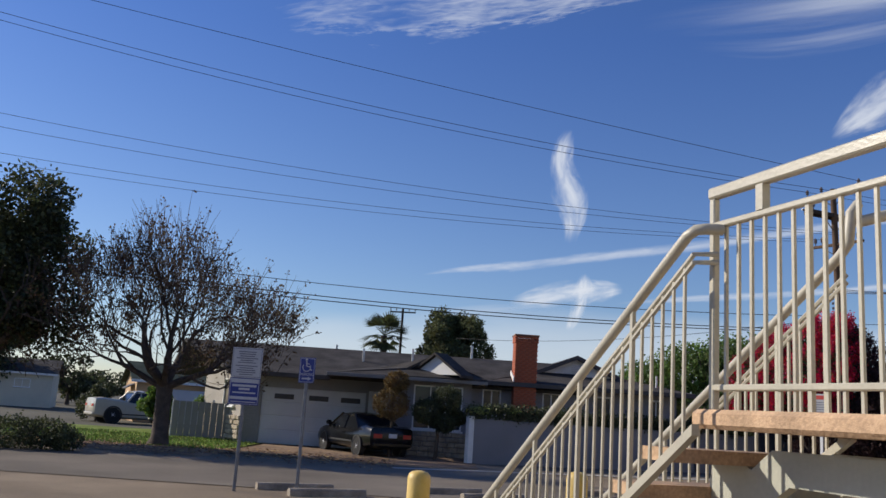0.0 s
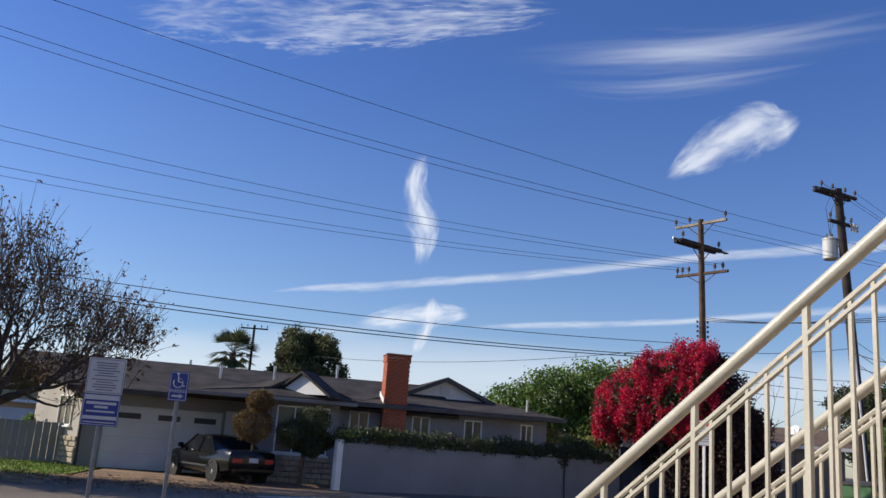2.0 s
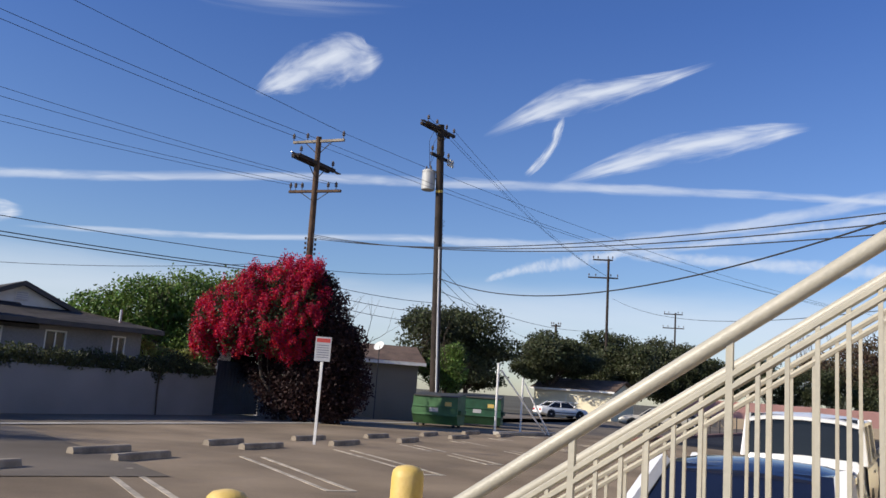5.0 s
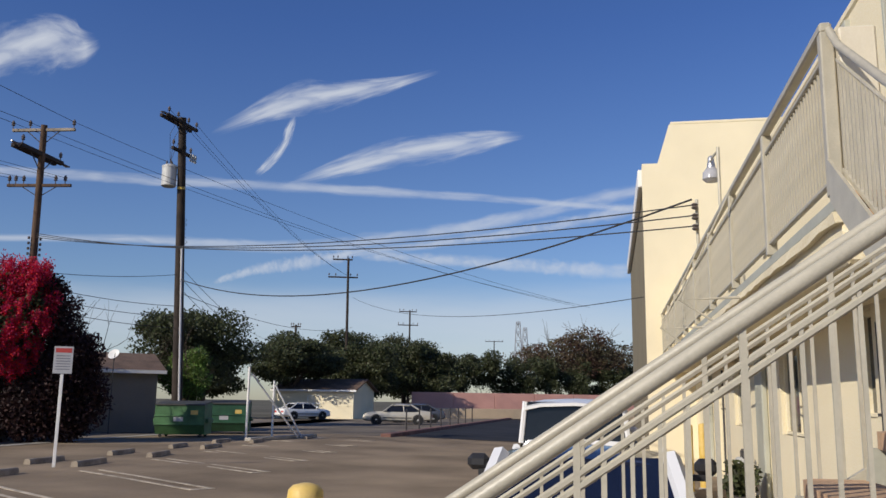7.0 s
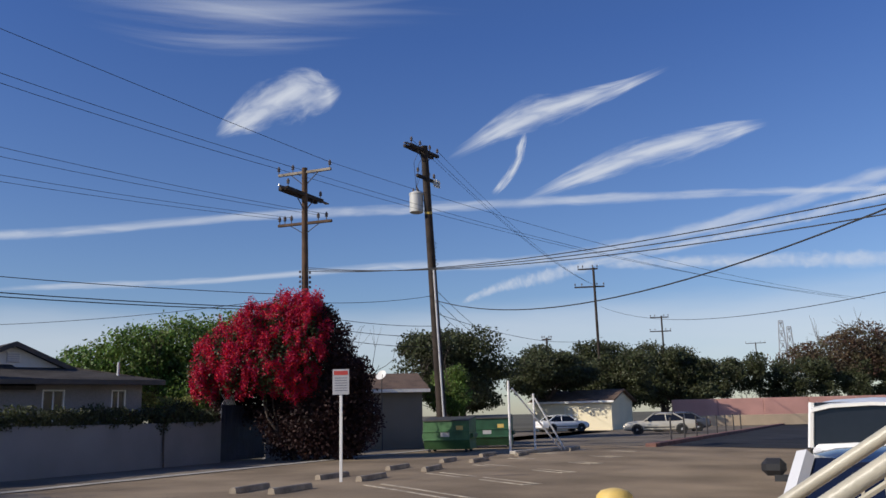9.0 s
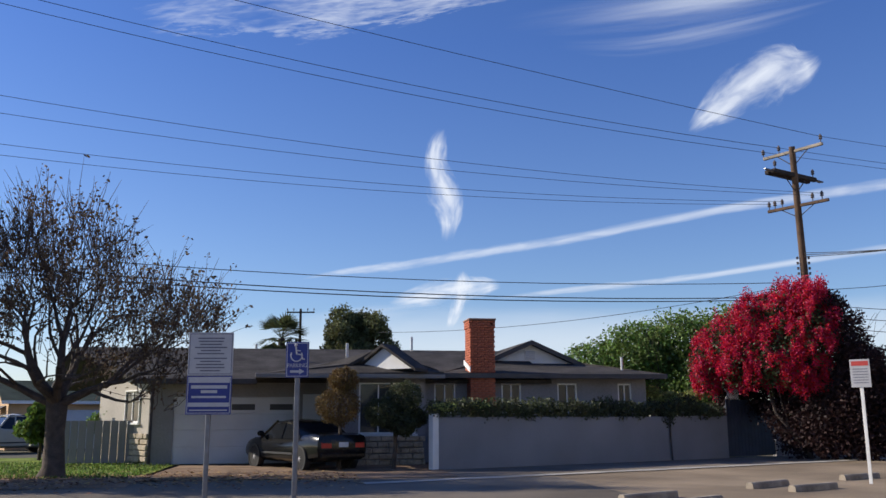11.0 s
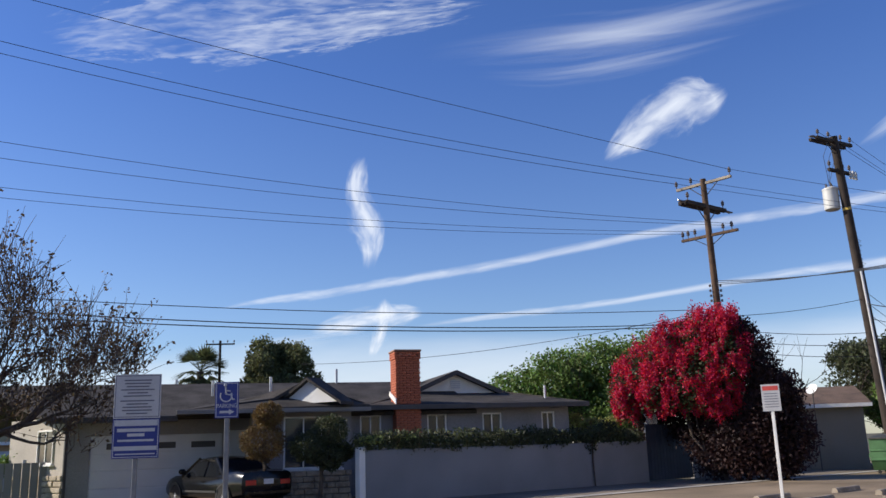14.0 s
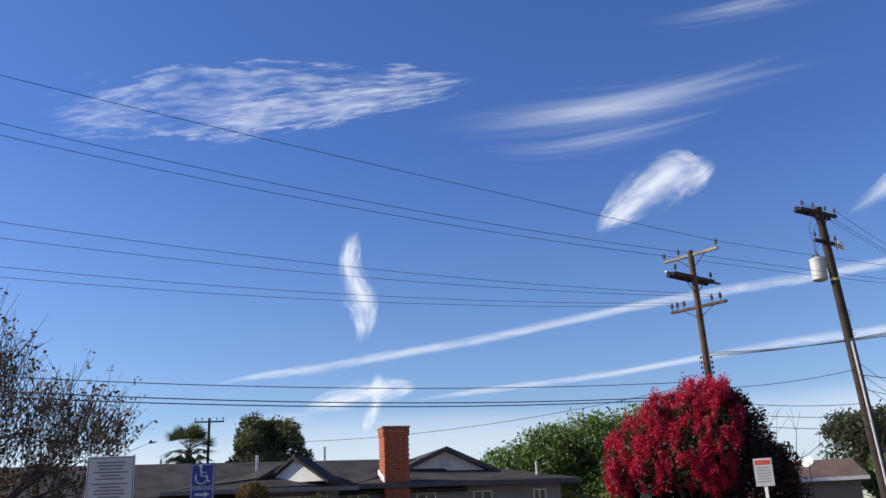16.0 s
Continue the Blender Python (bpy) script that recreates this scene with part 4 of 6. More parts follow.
# red bougainvillea over the gate
BG = thing("bougainvillea", pose(23.2, 24.75, 0, 0, 0, -53), "huge magenta-red flowering bougainvillea over the alley wall", "bush")
s = Shape()
rg = np.random.default_rng(8)
for k in range(5):
    limbs(s, (1.0 + k * 0.4, 0.2, 0), (-0.3 + k * 0.1, 0.1, 1), 2.0, 0.09, 3, rg, 0.5)
part("stem", s, BARK, BG)
red = [(-2.3, 0.1, 3.5, 0.95, 1.0, 1.1), (-1.5, 0.0, 4.1, 1.1, 1.2, 1.2), (-0.5, 0.0, 4.8, 1.2, 1.3, 1.1), (0.5, 0.0, 5.3, 1.1, 1.2, 1.0), (1.3, 0.0, 5.6, 0.85, 1.0, 0.8), (-0.9, -0.4, 3.6, 1.1, 1.0, 1.0), (0.4, -0.6, 3.8, 1.2, 1.1, 1.4), (1.4, -0.4, 4.4, 0.95, 1.1, 1.2), (-2.5, 0.1, 3.1, 0.55, 0.7, 0.6), (1.1, -0.6, 3.3, 0.8, 0.8, 0.9)]
clumps = []
rc = np.random.default_rng(88)
for a in red:
    for k in range(90):
        d = rc.normal(size=3)
        d /= np.linalg.norm(d)
        r = rc.uniform(0.8, 1.1)
        p = (a[0] + d[0] * a[3] * r, a[1] + d[1] * a[4] * r, a[2] + d[2] * a[5] * r)
        thick = math.sin(p[0] * 2.3 + 1.1 * math.sin(p[2] * 1.7)) + math.sin(p[0] * 5.1 - p[2] * 1.3 + 2.0) + 0.5 * p[2] - 1.6
        if thick > rc.uniform(-2.5, -0.4):
            drop = rc.uniform(0.18, 0.5)
            clumps.append((p[0], p[1], p[2], rc.uniform(0.1, 0.26), rc.uniform(0.1, 0.26), drop))
part("blossom", leaves(clumps, 110000, 0.075, 21, 0.1, 0.5), BRACT, BG, "magenta-red bracts")
part("foliage", leaves([(a, b + 0.1, c - 0.1, d * 0.94, e * 0.94, f * 0.94) for a, b, c, d, e, f in red], 30000, 0.12, 22, 0.5), LEAF_DARK, BG)
# Lobes of the shaded side; the shade is put into their dark leaf colour.
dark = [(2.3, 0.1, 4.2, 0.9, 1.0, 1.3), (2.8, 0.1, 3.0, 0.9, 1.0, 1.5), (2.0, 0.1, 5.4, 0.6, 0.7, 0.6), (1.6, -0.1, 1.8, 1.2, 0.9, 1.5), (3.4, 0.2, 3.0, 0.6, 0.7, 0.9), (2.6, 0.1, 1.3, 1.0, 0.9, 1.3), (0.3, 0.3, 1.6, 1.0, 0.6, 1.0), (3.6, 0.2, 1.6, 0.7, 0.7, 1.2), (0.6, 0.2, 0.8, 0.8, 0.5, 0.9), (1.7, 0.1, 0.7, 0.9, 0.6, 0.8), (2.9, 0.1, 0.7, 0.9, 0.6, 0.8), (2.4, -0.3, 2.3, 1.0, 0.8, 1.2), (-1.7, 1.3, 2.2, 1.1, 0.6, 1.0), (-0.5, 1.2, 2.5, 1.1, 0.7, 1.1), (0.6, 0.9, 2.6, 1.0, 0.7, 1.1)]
part("shaded_foliage", leaves(dark, 50000, 0.12, 23, 0.3), material("leaf_wine_shade", (0.035, 0.014, 0.015), 0.7, 0.4, 0.8, 30, 0, island=0.6, leaf=True), BG, "foliage of the shaded side, shade put into its dark wine colour")
# tall green bamboo-like shrub
tree("green_tree", 24.6, 33.2, "broad bright green feathery tree behind the house", [(-3.0, 2.0, 3.6, 1.7, 1.7, 1.5), (-1.4, 0.6, 4.4, 1.8, 1.8, 1.6), (0.4, -0.4, 4.9, 1.9, 1.8, 1.5), (2.0, -2.0, 4.9, 1.6, 1.6, 1.6), (-2.6, 1.5, 2.4, 1.6, 1.6, 1.5), (0.8, -1.4, 3.0, 2.0, 1.8, 1.8), (3.2, -3.0, 4.2, 1.5, 1.5, 1.7)], 30000, 0.2, LEAF_GREEN, 0.14, 2.2, 31, droop=0.8)
# round tree and palm far behind the house
tree("round_tree", 22.3, 83.0, "olive green rounded street tree behind the roofs", ball(4.0, 4.0, 20, 4, 8.3), 24000, 0.36, material("leaf_sunlit_olive", (0.115, 0.12, 0.045), 0.7, 0.3, 0.5, 30, 0, island=0.5, leaf=True), 0.25, 3.5, 33)
PM = thing("palm_tree", pose(15.2, 84.6, 0) @ Matrix.Scale(1.36, 4), "fan palm with a shaggy crown behind the roofs", "tree")
part("trunk", Shape().tube([(0, 0, 0), (0.1, 0, 3), (0, 0, 6.9)], [0.3, 0.24, 0.26], 10), BARK, PM, smooth=True)
rng = random.Random(6)
for i in range(34):
    w, e = rng.uniform(0, 6.283), rng.uniform(-0.7, 1.2)
    d = Vector((math.cos(w) * math.cos(e), math.sin(w) * math.cos(e), math.sin(e)))
    side = d.cross(Vector((0, 0, 1))).normalized()
    c0 = Vector((0, 0, 7.0)) + d * 1.0
    s = Shape().tube([(0, 0, 6.9), c0], 0.02, 4)
    for k in range(-5, 6):
        q = c0 + (d * math.cos(k * 0.2) + side * math.sin(k * 0.2)) * 1.25 - Vector((0, 0, 0.12 + 0.05 * abs(k)))
        nrm = (side * math.cos(k * 0.2) - d * math.sin(k * 0.2)) * 0.08
        s.add([c0, c0.lerp(q, 0.5) + nrm, q, c0.lerp(q, 0.5) - nrm], [(0, 1, 2, 3)])
    part("frond", s, LEAF_DARK, PM)

# the half-bare tree on the lawn
BT = thing("bare_tree", pose(-0.95, 24.1, 0) @ Matrix.Scale(1.06, 4), "half-bare autumn tree with pollarded upright twigs", "tree")
s, tips = Shape(), []
rg = np.random.default_rng(12)
s.tube([(0, 0, 0), (0.03, 0, 0.25), (0.0, 0, 1.1), (0.0, 0, 1.9)], [0.36, 0.27, 0.23, 0.26], 12)
for k in range(9):
    w = k * 0.7
    limbs(s, (0, 0, 1.75), (math.cos(w), math.sin(w), 0.45 + 0.55 * (k % 2)), 1.5, 0.12, 3, rg, 0.75, tips, 0.14, 7)
limbs(s, (0, 0, 1.8), (0.05, 0, 1), 1.6, 0.13, 3, rg, 0.5, tips, 0.2, 7)
part("trunk", s, BARK, BT, smooth=True)
tw, ends = Shape(), []
for p, d in tips:
    for k in range(14):
        q = p + Vector(rg.normal(size=3)) * 0.2
        e = (d * 0.5 + Vector((0, 0, 0.9)) + Vector(rg.normal(size=3)) * 0.45).normalized() * float(rg.uniform(0.5, 1.35))
        tw.tube([q, q + e * 0.5 + Vector(rg.normal(size=3)) * 0.05, q + e], [0.012, 0.008, 0.004], 3, False)
        ends += [q + e * 0.4, q + e * 0.75, q + e]
tagged(part("twig_mass", tw, TWIG, BT), kind="stuff")
ends = [e for e in ends if rg.random() < (0.9 if e.z < 3.4 else 0.6 if e.z < 4.4 else 0.25)]
part("leaves", leaves([(e.x, e.y, e.z, 0.16, 0.16, 0.16) for e in ends], int(len(ends) * 4.2), 0.1, 13, 0.1), LEAF_BROWN, BT, "sparse brown autumn leaves")

tree("dark_tree", -6.6, 24.6, "large dense dark green evergreen tree", ball(2.9, 3.3, 16, 7, 5.3), 26000, 0.2, LEAF_DARK, 0.3, 2.4, 41)
SB = thing("low_shrub", pose(-3.4, 19.0, 0), "low dark clipped shrub on the verge", "shrub")
part("stem", Shape().tube([(0, 0, 0), (0, 0, 0.5)], 0.05, 6), BARK, SB)
part("foliage", leaves([(-0.9, 0, 0.4, 0.9, 0.8, 0.45), (0.05, 0.1, 0.42, 0.8, 0.8, 0.42), (0.55, 0, 0.28, 0.5, 0.5, 0.28)], 8000, 0.07, 42, 0.5), LEAF_DARK, SB)


def topiary(p, q, balls, mat, seed, label):
    root = thing("topiary_shrub", pose(p, q, 0), label, "shrub", "topiary by the house")
    s = Shape().tube([(0, 0, 0), (0.05, 0, 0.7), (0, 0, max(b[2] for b in balls))], [0.07, 0.06, 0.04], 7)
    for b in balls:
        s.tube([(0, 0, b[2] - 0.5), (b[0], b[1], b[2])], 0.03, 5)
    part("stem", s, BARK, root)
    for i, b in enumerate(balls):
        part("clipped_ball", leaves([(*b[:3], b[3], b[3], b[3] * 0.85)], int(9000 * b[3]), 0.06, seed + i, 0.8), mat, root)


topiary(6.72, 24.5, [(-0.05, 0, 1.85, 0.62), (0.1, 0, 2.62, 0.42)], TOPIARY_BROWN, 51, "browning pom-pom topiary shrub beside the driveway")
topiary(8.25, 23.95, [(0.3, 0, 2.12, 0.52), (-0.35, 0, 1.66, 0.52), (0.2, -0.25, 1.3, 0.38), (0.75, 0.1, 1.5, 0.3)], LEAF_DARK, 55, "dark green pom-pom topiary shrub by the front window")

# leaf litter on lawn and verge
rg = np.random.default_rng(61)
lt = Shape()
for i in range(6000):
    p = HOUSEF @ Vector((rg.uniform(-16, 2), rg.normal(22.0, 1.5), 0))
    w, a = rg.uniform(0.03, 0.07), rg.uniform(0, 6.28)
    d = Vector((math.cos(a), math.sin(a), rg.uniform(-0.3, 0.3))) * w
    e = Vector((-math.sin(a), math.cos(a), rg.uniform(-0.3, 0.3))) * w * 0.6
    c = Vector((p.x, p.y, 0.045))
    lt.add([c - d, c + e, c + d, c - e], [(0, 1, 2, 3)])
single("fallen_leaves", lt, LITTER, "scattered dry brown leaves on the grass", "leaves", kind="stuff")
gr = Shape()
for i in range(9000):
    p = HOUSEF @ Vector((rg.uniform(-20, -3.7), 22.7 + 9 * rg.random() ** 1.3, 0))
    a, h = rg.uniform(0, 6.28), rg.uniform(0.04, 0.1)
    d = Vector((math.cos(a), math.sin(a), 0)) * 0.03
    c = Vector((p.x, p.y, 0.02))
    gr.add([c - d, c + d, c + Vector((d.y, d.x, h))], [(0, 1, 2)])
single("grass", gr, material("grass_blade", (0.11, 0.17, 0.035), 0.8, 0.4, 0.6, 20, 0, island=0.5, leaf=True), "short green lawn grass", "grass", kind="stuff")

# ---- utility poles and wires ----


def crossarm(root, centre, half, ang, z, mat, pins, arm=0.055):
    c, d = Vector((centre[0], centre[1], z)), Vector((math.cos(radians(ang)), math.sin(radians(ang)), 0))
    m = Matrix.Translation(c) @ pose(0, 0, 0, 0, 0, ang)
    a = part("crossarm", Shape().box(-half, -arm, -arm, half, arm, arm, m, 0.01), mat, root)
    for t in pins:
        q = pose(t * half, 0, arm)
        part("insulator", Shape().tube([(0, 0, 0), (0, 0, 0.16)], 0.02, 5).lathe([(0.03, 0.12), (0.075, 0.15), (0.05, 0.2), (0.075, 0.24), (0.05, 0.29), (0.025, 0.34)], 8).mesh("insulator", CERAMIC), CERAMIC, a, at=m @ q)
    return c, d


def tips_of(c, d, half, pins):
    return [c + d * (t * half) + Vector((0, 0, 0.3)) for t in pins]


PA = thing("utility_pole", pose(0, 0, 0), "brown wooden utility pole with three crossarms", "utility pole")
pa_top, pa_foot = Vector((24.5, 24.35, 11.82)), Vector((25.6, 25.3, 0.0))


def along(top, foot, z):
    return foot.lerp(top, (z - foot.z) / (top.z - foot.z))


part("mast", Shape().tube([pa_foot, pa_top], [0.17, 0.115], 12), POLE_WOOD, PA, smooth=True)
c1, d1 = crossarm(PA, along(pa_top, pa_foot, 11.63), 1.25, -74, 11.63, ARM_GREY, (-1, -0.45, 0.95))
c2, d2 = crossarm(PA, along(pa_top, pa_foot, 10.70), 1.3, 12, 10.70, POLE_DARK, (-0.9, 0, 0.9), 0.08)
c3, d3 = crossarm(PA, along(pa_top, pa_foot, 9.51), 1.25, -72, 9.51, POLE_WOOD, (-0.95, -0.75, -0.5, 0.5, 0.8))
part("brace", Shape().tube([along(pa_top, pa_foot, 11.06), c1 + d1 * 0.7], 0.02, 5).tube([along(pa_top, pa_foot, 11.06), c1 - d1 * 0.7], 0.02, 5), IRON, PA)
# the doubled dark arm, its braces and dead-end strings
back = Vector((-d2.y, d2.x, 0)) * 0.3
part("crossarm", Shape().box(-1.3, -0.08, -0.08, 1.3, 0.08, 0.08, Matrix.Translation(c2 + back) @ pose(0, 0, 0, 0, 0, 12), 0.01), POLE_DARK, PA)
for t in (-0.75, 0.75):
    part("brace", Shape().tube([c2 + d2 * t, along(pa_top, pa_foot, c2.z - 0.7)], 0.022, 5), IRON, PA)
    part("brace", Shape().tube([c3 + d3 * t, along(pa_top, pa_foot, c3.z - 0.45)], 0.018, 5), IRON, PA)
for t in (-1, 1):
    part("dead_end_string", Shape().tube([c2 + d2 * (t * 1.3), c2 + d2 * (t * 1.55) + Vector((0, 0, -0.03)), c2 + d2 * (t * 1.8)], [0.05, 0.06, 0.03], 8), CERAMIC, PA)
# spool racks for the service wires
for z in (6.9, 7.1, 7.3, 7.5):
    for side in (-0.2, 0.2):
        o = along(pa_top, pa_foot, z) + Vector((side, -side * 0.4, 0))
        part("spool", Shape().lathe([(0.03, -0.05), (0.055, -0.03), (0.035, 0), (0.055, 0.03), (0.03, 0.05)], 8, Matrix.Translation(o)), CERAMIC, PA)
PB = thing("utility_pole", pose(0, 0, 0), "dark wooden utility pole with a grey transformer", "utility pole")
pb_top, pb_foot = Vector((31.75, 23.75, 14.4)), Vector((33.9, 24.6, 0.0))
part("mast", Shape().tube([pb_foot, pb_top], [0.25, 0.17], 12), POLE_DARK, PB, smooth=True)
e1, f1 = crossarm(PB, along(pb_top, pb_foot, 14.17), 1.25, 6, 14.17, POLE_DARK, (-0.9, -0.3, 0.4, 0.95), 0.07)
e2, f2 = crossarm(PB, along(pb_top, pb_foot, 12.82), 0.8, 6, 12.82, POLE_DARK, (-0.9, 0.3, 0.9), 0.07)
part("conduit", Shape().tube([along(pb_top, pb_foot, 0.00) + Vector((-0.15, -0.24, 0)), along(pb_top, pb_foot, 8.48) + Vector((-0.12, -0.19, 0))], 0.05, 8), WHITE_DIM, PB, "pale metal riser conduit")
tc = along(pb_top, pb_foot, 11.68) + Vector((-0.3, 0.46, 0))
TF = part("transformer", Shape().lathe([(0.27, -0.5), (0.33, -0.46), (0.33, 0.4), (0.35, 0.41), (0.34, 0.48), (0.16, 0.57)], 20, Matrix.Translation(tc)), GREYCAN, PB, "grey steel transformer can", smooth=True)
for k in range(3):
    part("bushing", Shape().lathe([(0.03, 0.42), (0.05, 0.5), (0.03, 0.58), (0.05, 0.64), (0.02, 0.75)], 8, Matrix.Translation(tc + Vector((0.14 * math.cos(k * 2.1), 0.14 * math.sin(k * 2.1), 0)))), CERAMIC, TF)
part("bracket", Shape().tube([tc + Vector((0.1, -0.2, 0.1)), along(pb_top, pb_foot, 11.79)], 0.03, 6), IRON, PB)
cb = Shape()
rg = np.random.default_rng(3)
for k in range(7):
    z = 8.7 + 0.2 * k
    o = along(pb_top, pb_foot, z)
    cb.tube([o + Vector((0.1, 0, 0)), o + Vector((0.25 + 0.12 * rg.random(), -0.25 * rg.random(), -0.15)), o + Vector((0.1, 0, -0.35))], 0.014, 4)
for k in range(3):
    cb.tube([e1 + f1 * (0.6 - 0.5 * k), e1 + f1 * (0.5 - 0.4 * k) + Vector((-0.3, 0.2, -0.7)), tc + Vector((0, 0, 0.7))], 0.01, 4)
tagged(part("jumper_cable", cb, WIRE, PB), kind="stuff")
part("marker_band", Shape().tube([along(pb_top, pb_foot, 11.12), along(pb_top, pb_foot, 11.23)], 0.19, 12), YELLOW, PB, "yellow marker band")


back = Vector((-f1.y, f1.x, 0)) * 0.32
part("crossarm", Shape().box(-1.25, -0.07, -0.07, 1.25, 0.07, 0.07, Matrix.Translation(e1 + back) @ pose(0, 0, 0, 0, 0, 6), 0.01), POLE_DARK, PB)
for t in (-0.7, 0.7):
    part("brace", Shape().tube([e1 + f1 * t, along(pb_top, pb_foot, e1.z - 0.75)], 0.022, 5), IRON, PB)
part("dead_end_string", Shape().tube([e1 - f1 * 1.25, e1 - f1 * 1.5, e1 - f1 * 1.75 + Vector((0, 0, -0.05))], [0.05, 0.06, 0.03], 8), CERAMIC, PB)
for k in range(3):
    o = e2 + f2 * (0.55 + 0.2 * k)
    part("cutout", Shape().lathe([(0.03, -0.3), (0.07, -0.26), (0.045, -0.15), (0.07, -0.05), (0.045, 0.05), (0.03, 0.1)], 8, Matrix.Translation(o + Vector((0, -0.14, 0)))), GREYCAN, PB, "grey porcelain fuse cutout")


def far_pole(x, y, h, arms, label, ang=-60, lean=0.0, wood=None):
    root = thing("utility_pole", pose(x, y, 0), label, "utility pole", "far utility poles")
    part("mast", Shape().tube([(0, 0, 0), (-lean, -lean * 0.4, h)], [0.17, 0.12], 8), wood or POLE_DARK, root)
    for dz, half in arms:
        crossarm(root, (-lean * (h - dz) / h, 0), half, ang, h - dz, wood or POLE_DARK, (-0.95, -0.5, 0.5, 0.95), 0.07)
    return root


far_pole(79.0, 39.3, 15.9, ((0.1, 1.0), (1.9, 1.5)), "wooden utility pole with two crossarms", -62, 1.6)
far_pole(118.1, 49.2, 15.0, ((0.2, 1.3), (2.2, 1.5)), "distant wooden utility pole with two crossarms", -62, 0.8)
far_pole(79.0, 45.4, 9.4, ((0.2, 0.5),), "short distant utility pole", -62)
far_pole(200, 62.0, 16.5, ((0.2, 2.2), (3.6, 2.4)), "distant utility pole on the skyline", -70)
far_pole(265, 72.0, 16.5, ((0.2, 2.6), (3.6, 2.4)), "distant utility pole on the skyline", -70)
far_pole(330, 82.0, 15.5, ((0.2, 2.6),), "distant utility pole on the skyline", -70)
far_pole(17.0, 84.4, 12.4, ((0.35, 1.4),), "utility pole with a transformer beside the palm", -20)

WR = thing("overhead_wires", pose(0, 0, 0), "sagging black overhead power and telephone wires", "wires")


def wire(a, b, sag, r=0.011):
    part("wire", Shape().tube(catenary(a, b, sag), r, 5, False), WIRE, WR)


# high lines from the near pole to the street side, and on to the second pole
for a, q, g in zip(tips_of(c1, d1, 1.25, (0.95, -0.45, -1)), ((-25, 26, 18.2), (-25, 27, 18.2), (-25, 29, 18.6)), (0.4, 1.3, 1.3)):
    wire(a, q, g)
for a, q in zip(tips_of(c3, d3, 1.25, (0.8, 0.5, -0.5, -0.95)), ((-25, 24, 12.6), (-25, 26, 12.45), (-25, 27.5, 11.55), (-25, 28.5, 11.35))):
    wire(a, q, 1.3, 0.008)
for a, b in zip(tips_of(c1, d1, 1.25, (-1, -0.45, 0.95)), ((60, 12, 8.6), (60, 11.6, 8.4), (62, 11, 8.5))):
    wire(a, b, 0.7, 0.009)
LOWA = along(pa_top, pa_foot, 6.57)
for dz, q, r in ((0.0, (-25, 32, 9.0), 0.014), (-0.55, (-25, 29, 8.2), 0.018), (-0.64, (-25, 28.6, 7.9), 0.018)):
    wire(LOWA + Vector((0, 0, dz)), q, 1.3, r)
wire(LOWA, (13.5, 44.0, 6.1), 0.5, 0.012)
wire(LOWA + Vector((0, 0, -0.3)), along(pb_top, pb_foot, 7.24), 0.15, 0.012)
for dz, u in ((0.3, 4.87), (0.15, 5.07), (0.0, 5.27)):
    wire(along(pa_top, pa_foot, 7.55) + Vector((0, 0, dz * 0.5)), BLOCKF @ Vector((16.2, BV + 0.1, u)), 0.55, 0.013)
wire(along(pb_top, pb_foot, 7.03), BLOCKF @ Vector((16.2, BV + 0.1, 5.38)), 1.25, 0.02)
wire(along(pb_top, pb_foot, 6.41), (79, 38.8, 9.0), 0.9, 0.015)
wire((78.5, 38.6, 12.0), BLOCKF @ Vector((28, -2.2, 5.0)), 1.2, 0.014)
for k in range(3):
    wire(along(pb_top, pb_foot, 7.65 - k * 0.5), (72, 44, 7.2 - k * 0.8), 0.6, 0.013)
    wire(along(pa_top, pa_foot, 5.79 - k * 0.4), along(pb_top, pb_foot, 5.79 - k * 0.5), 0.15, 0.013)
for t in tips_of(e1, f1, 1.25, (-0.9, -0.3, 0.95)):
    wire(t, (78.0, 38.4, 13.9), 0.9, 0.009)

# ---- signs, bollards, wheel stops ----


def words(text, size, m, mat, parent, width=None):
    cu = bpy.data.curves.new("lettering", "FONT")
    cu.body, cu.size, cu.align_x, cu.align_y, cu.extrude = text, size, "CENTER", "CENTER", 0.002
    ob = new("lettering_curve", cu)
    dg = bpy.context.evaluated_depsgraph_get()
    me = bpy.data.meshes.new_from_object(ob.evaluated_get(dg))
    me.materials.clear()
    me.materials.append(mat)
    w = max(v.co.x for v in me.vertices) - min(v.co.x for v in me.vertices)
    sx = (width / w) if width else 1
    bpy.data.objects.remove(ob)
    o = part("lettering", me, mat, parent, at=m @ Matrix.Diagonal((sx, 1, 1, 1)))
    return o


FACE = pose(0, 0, 0, 90, 0, 0)     # lettering upright, facing -y


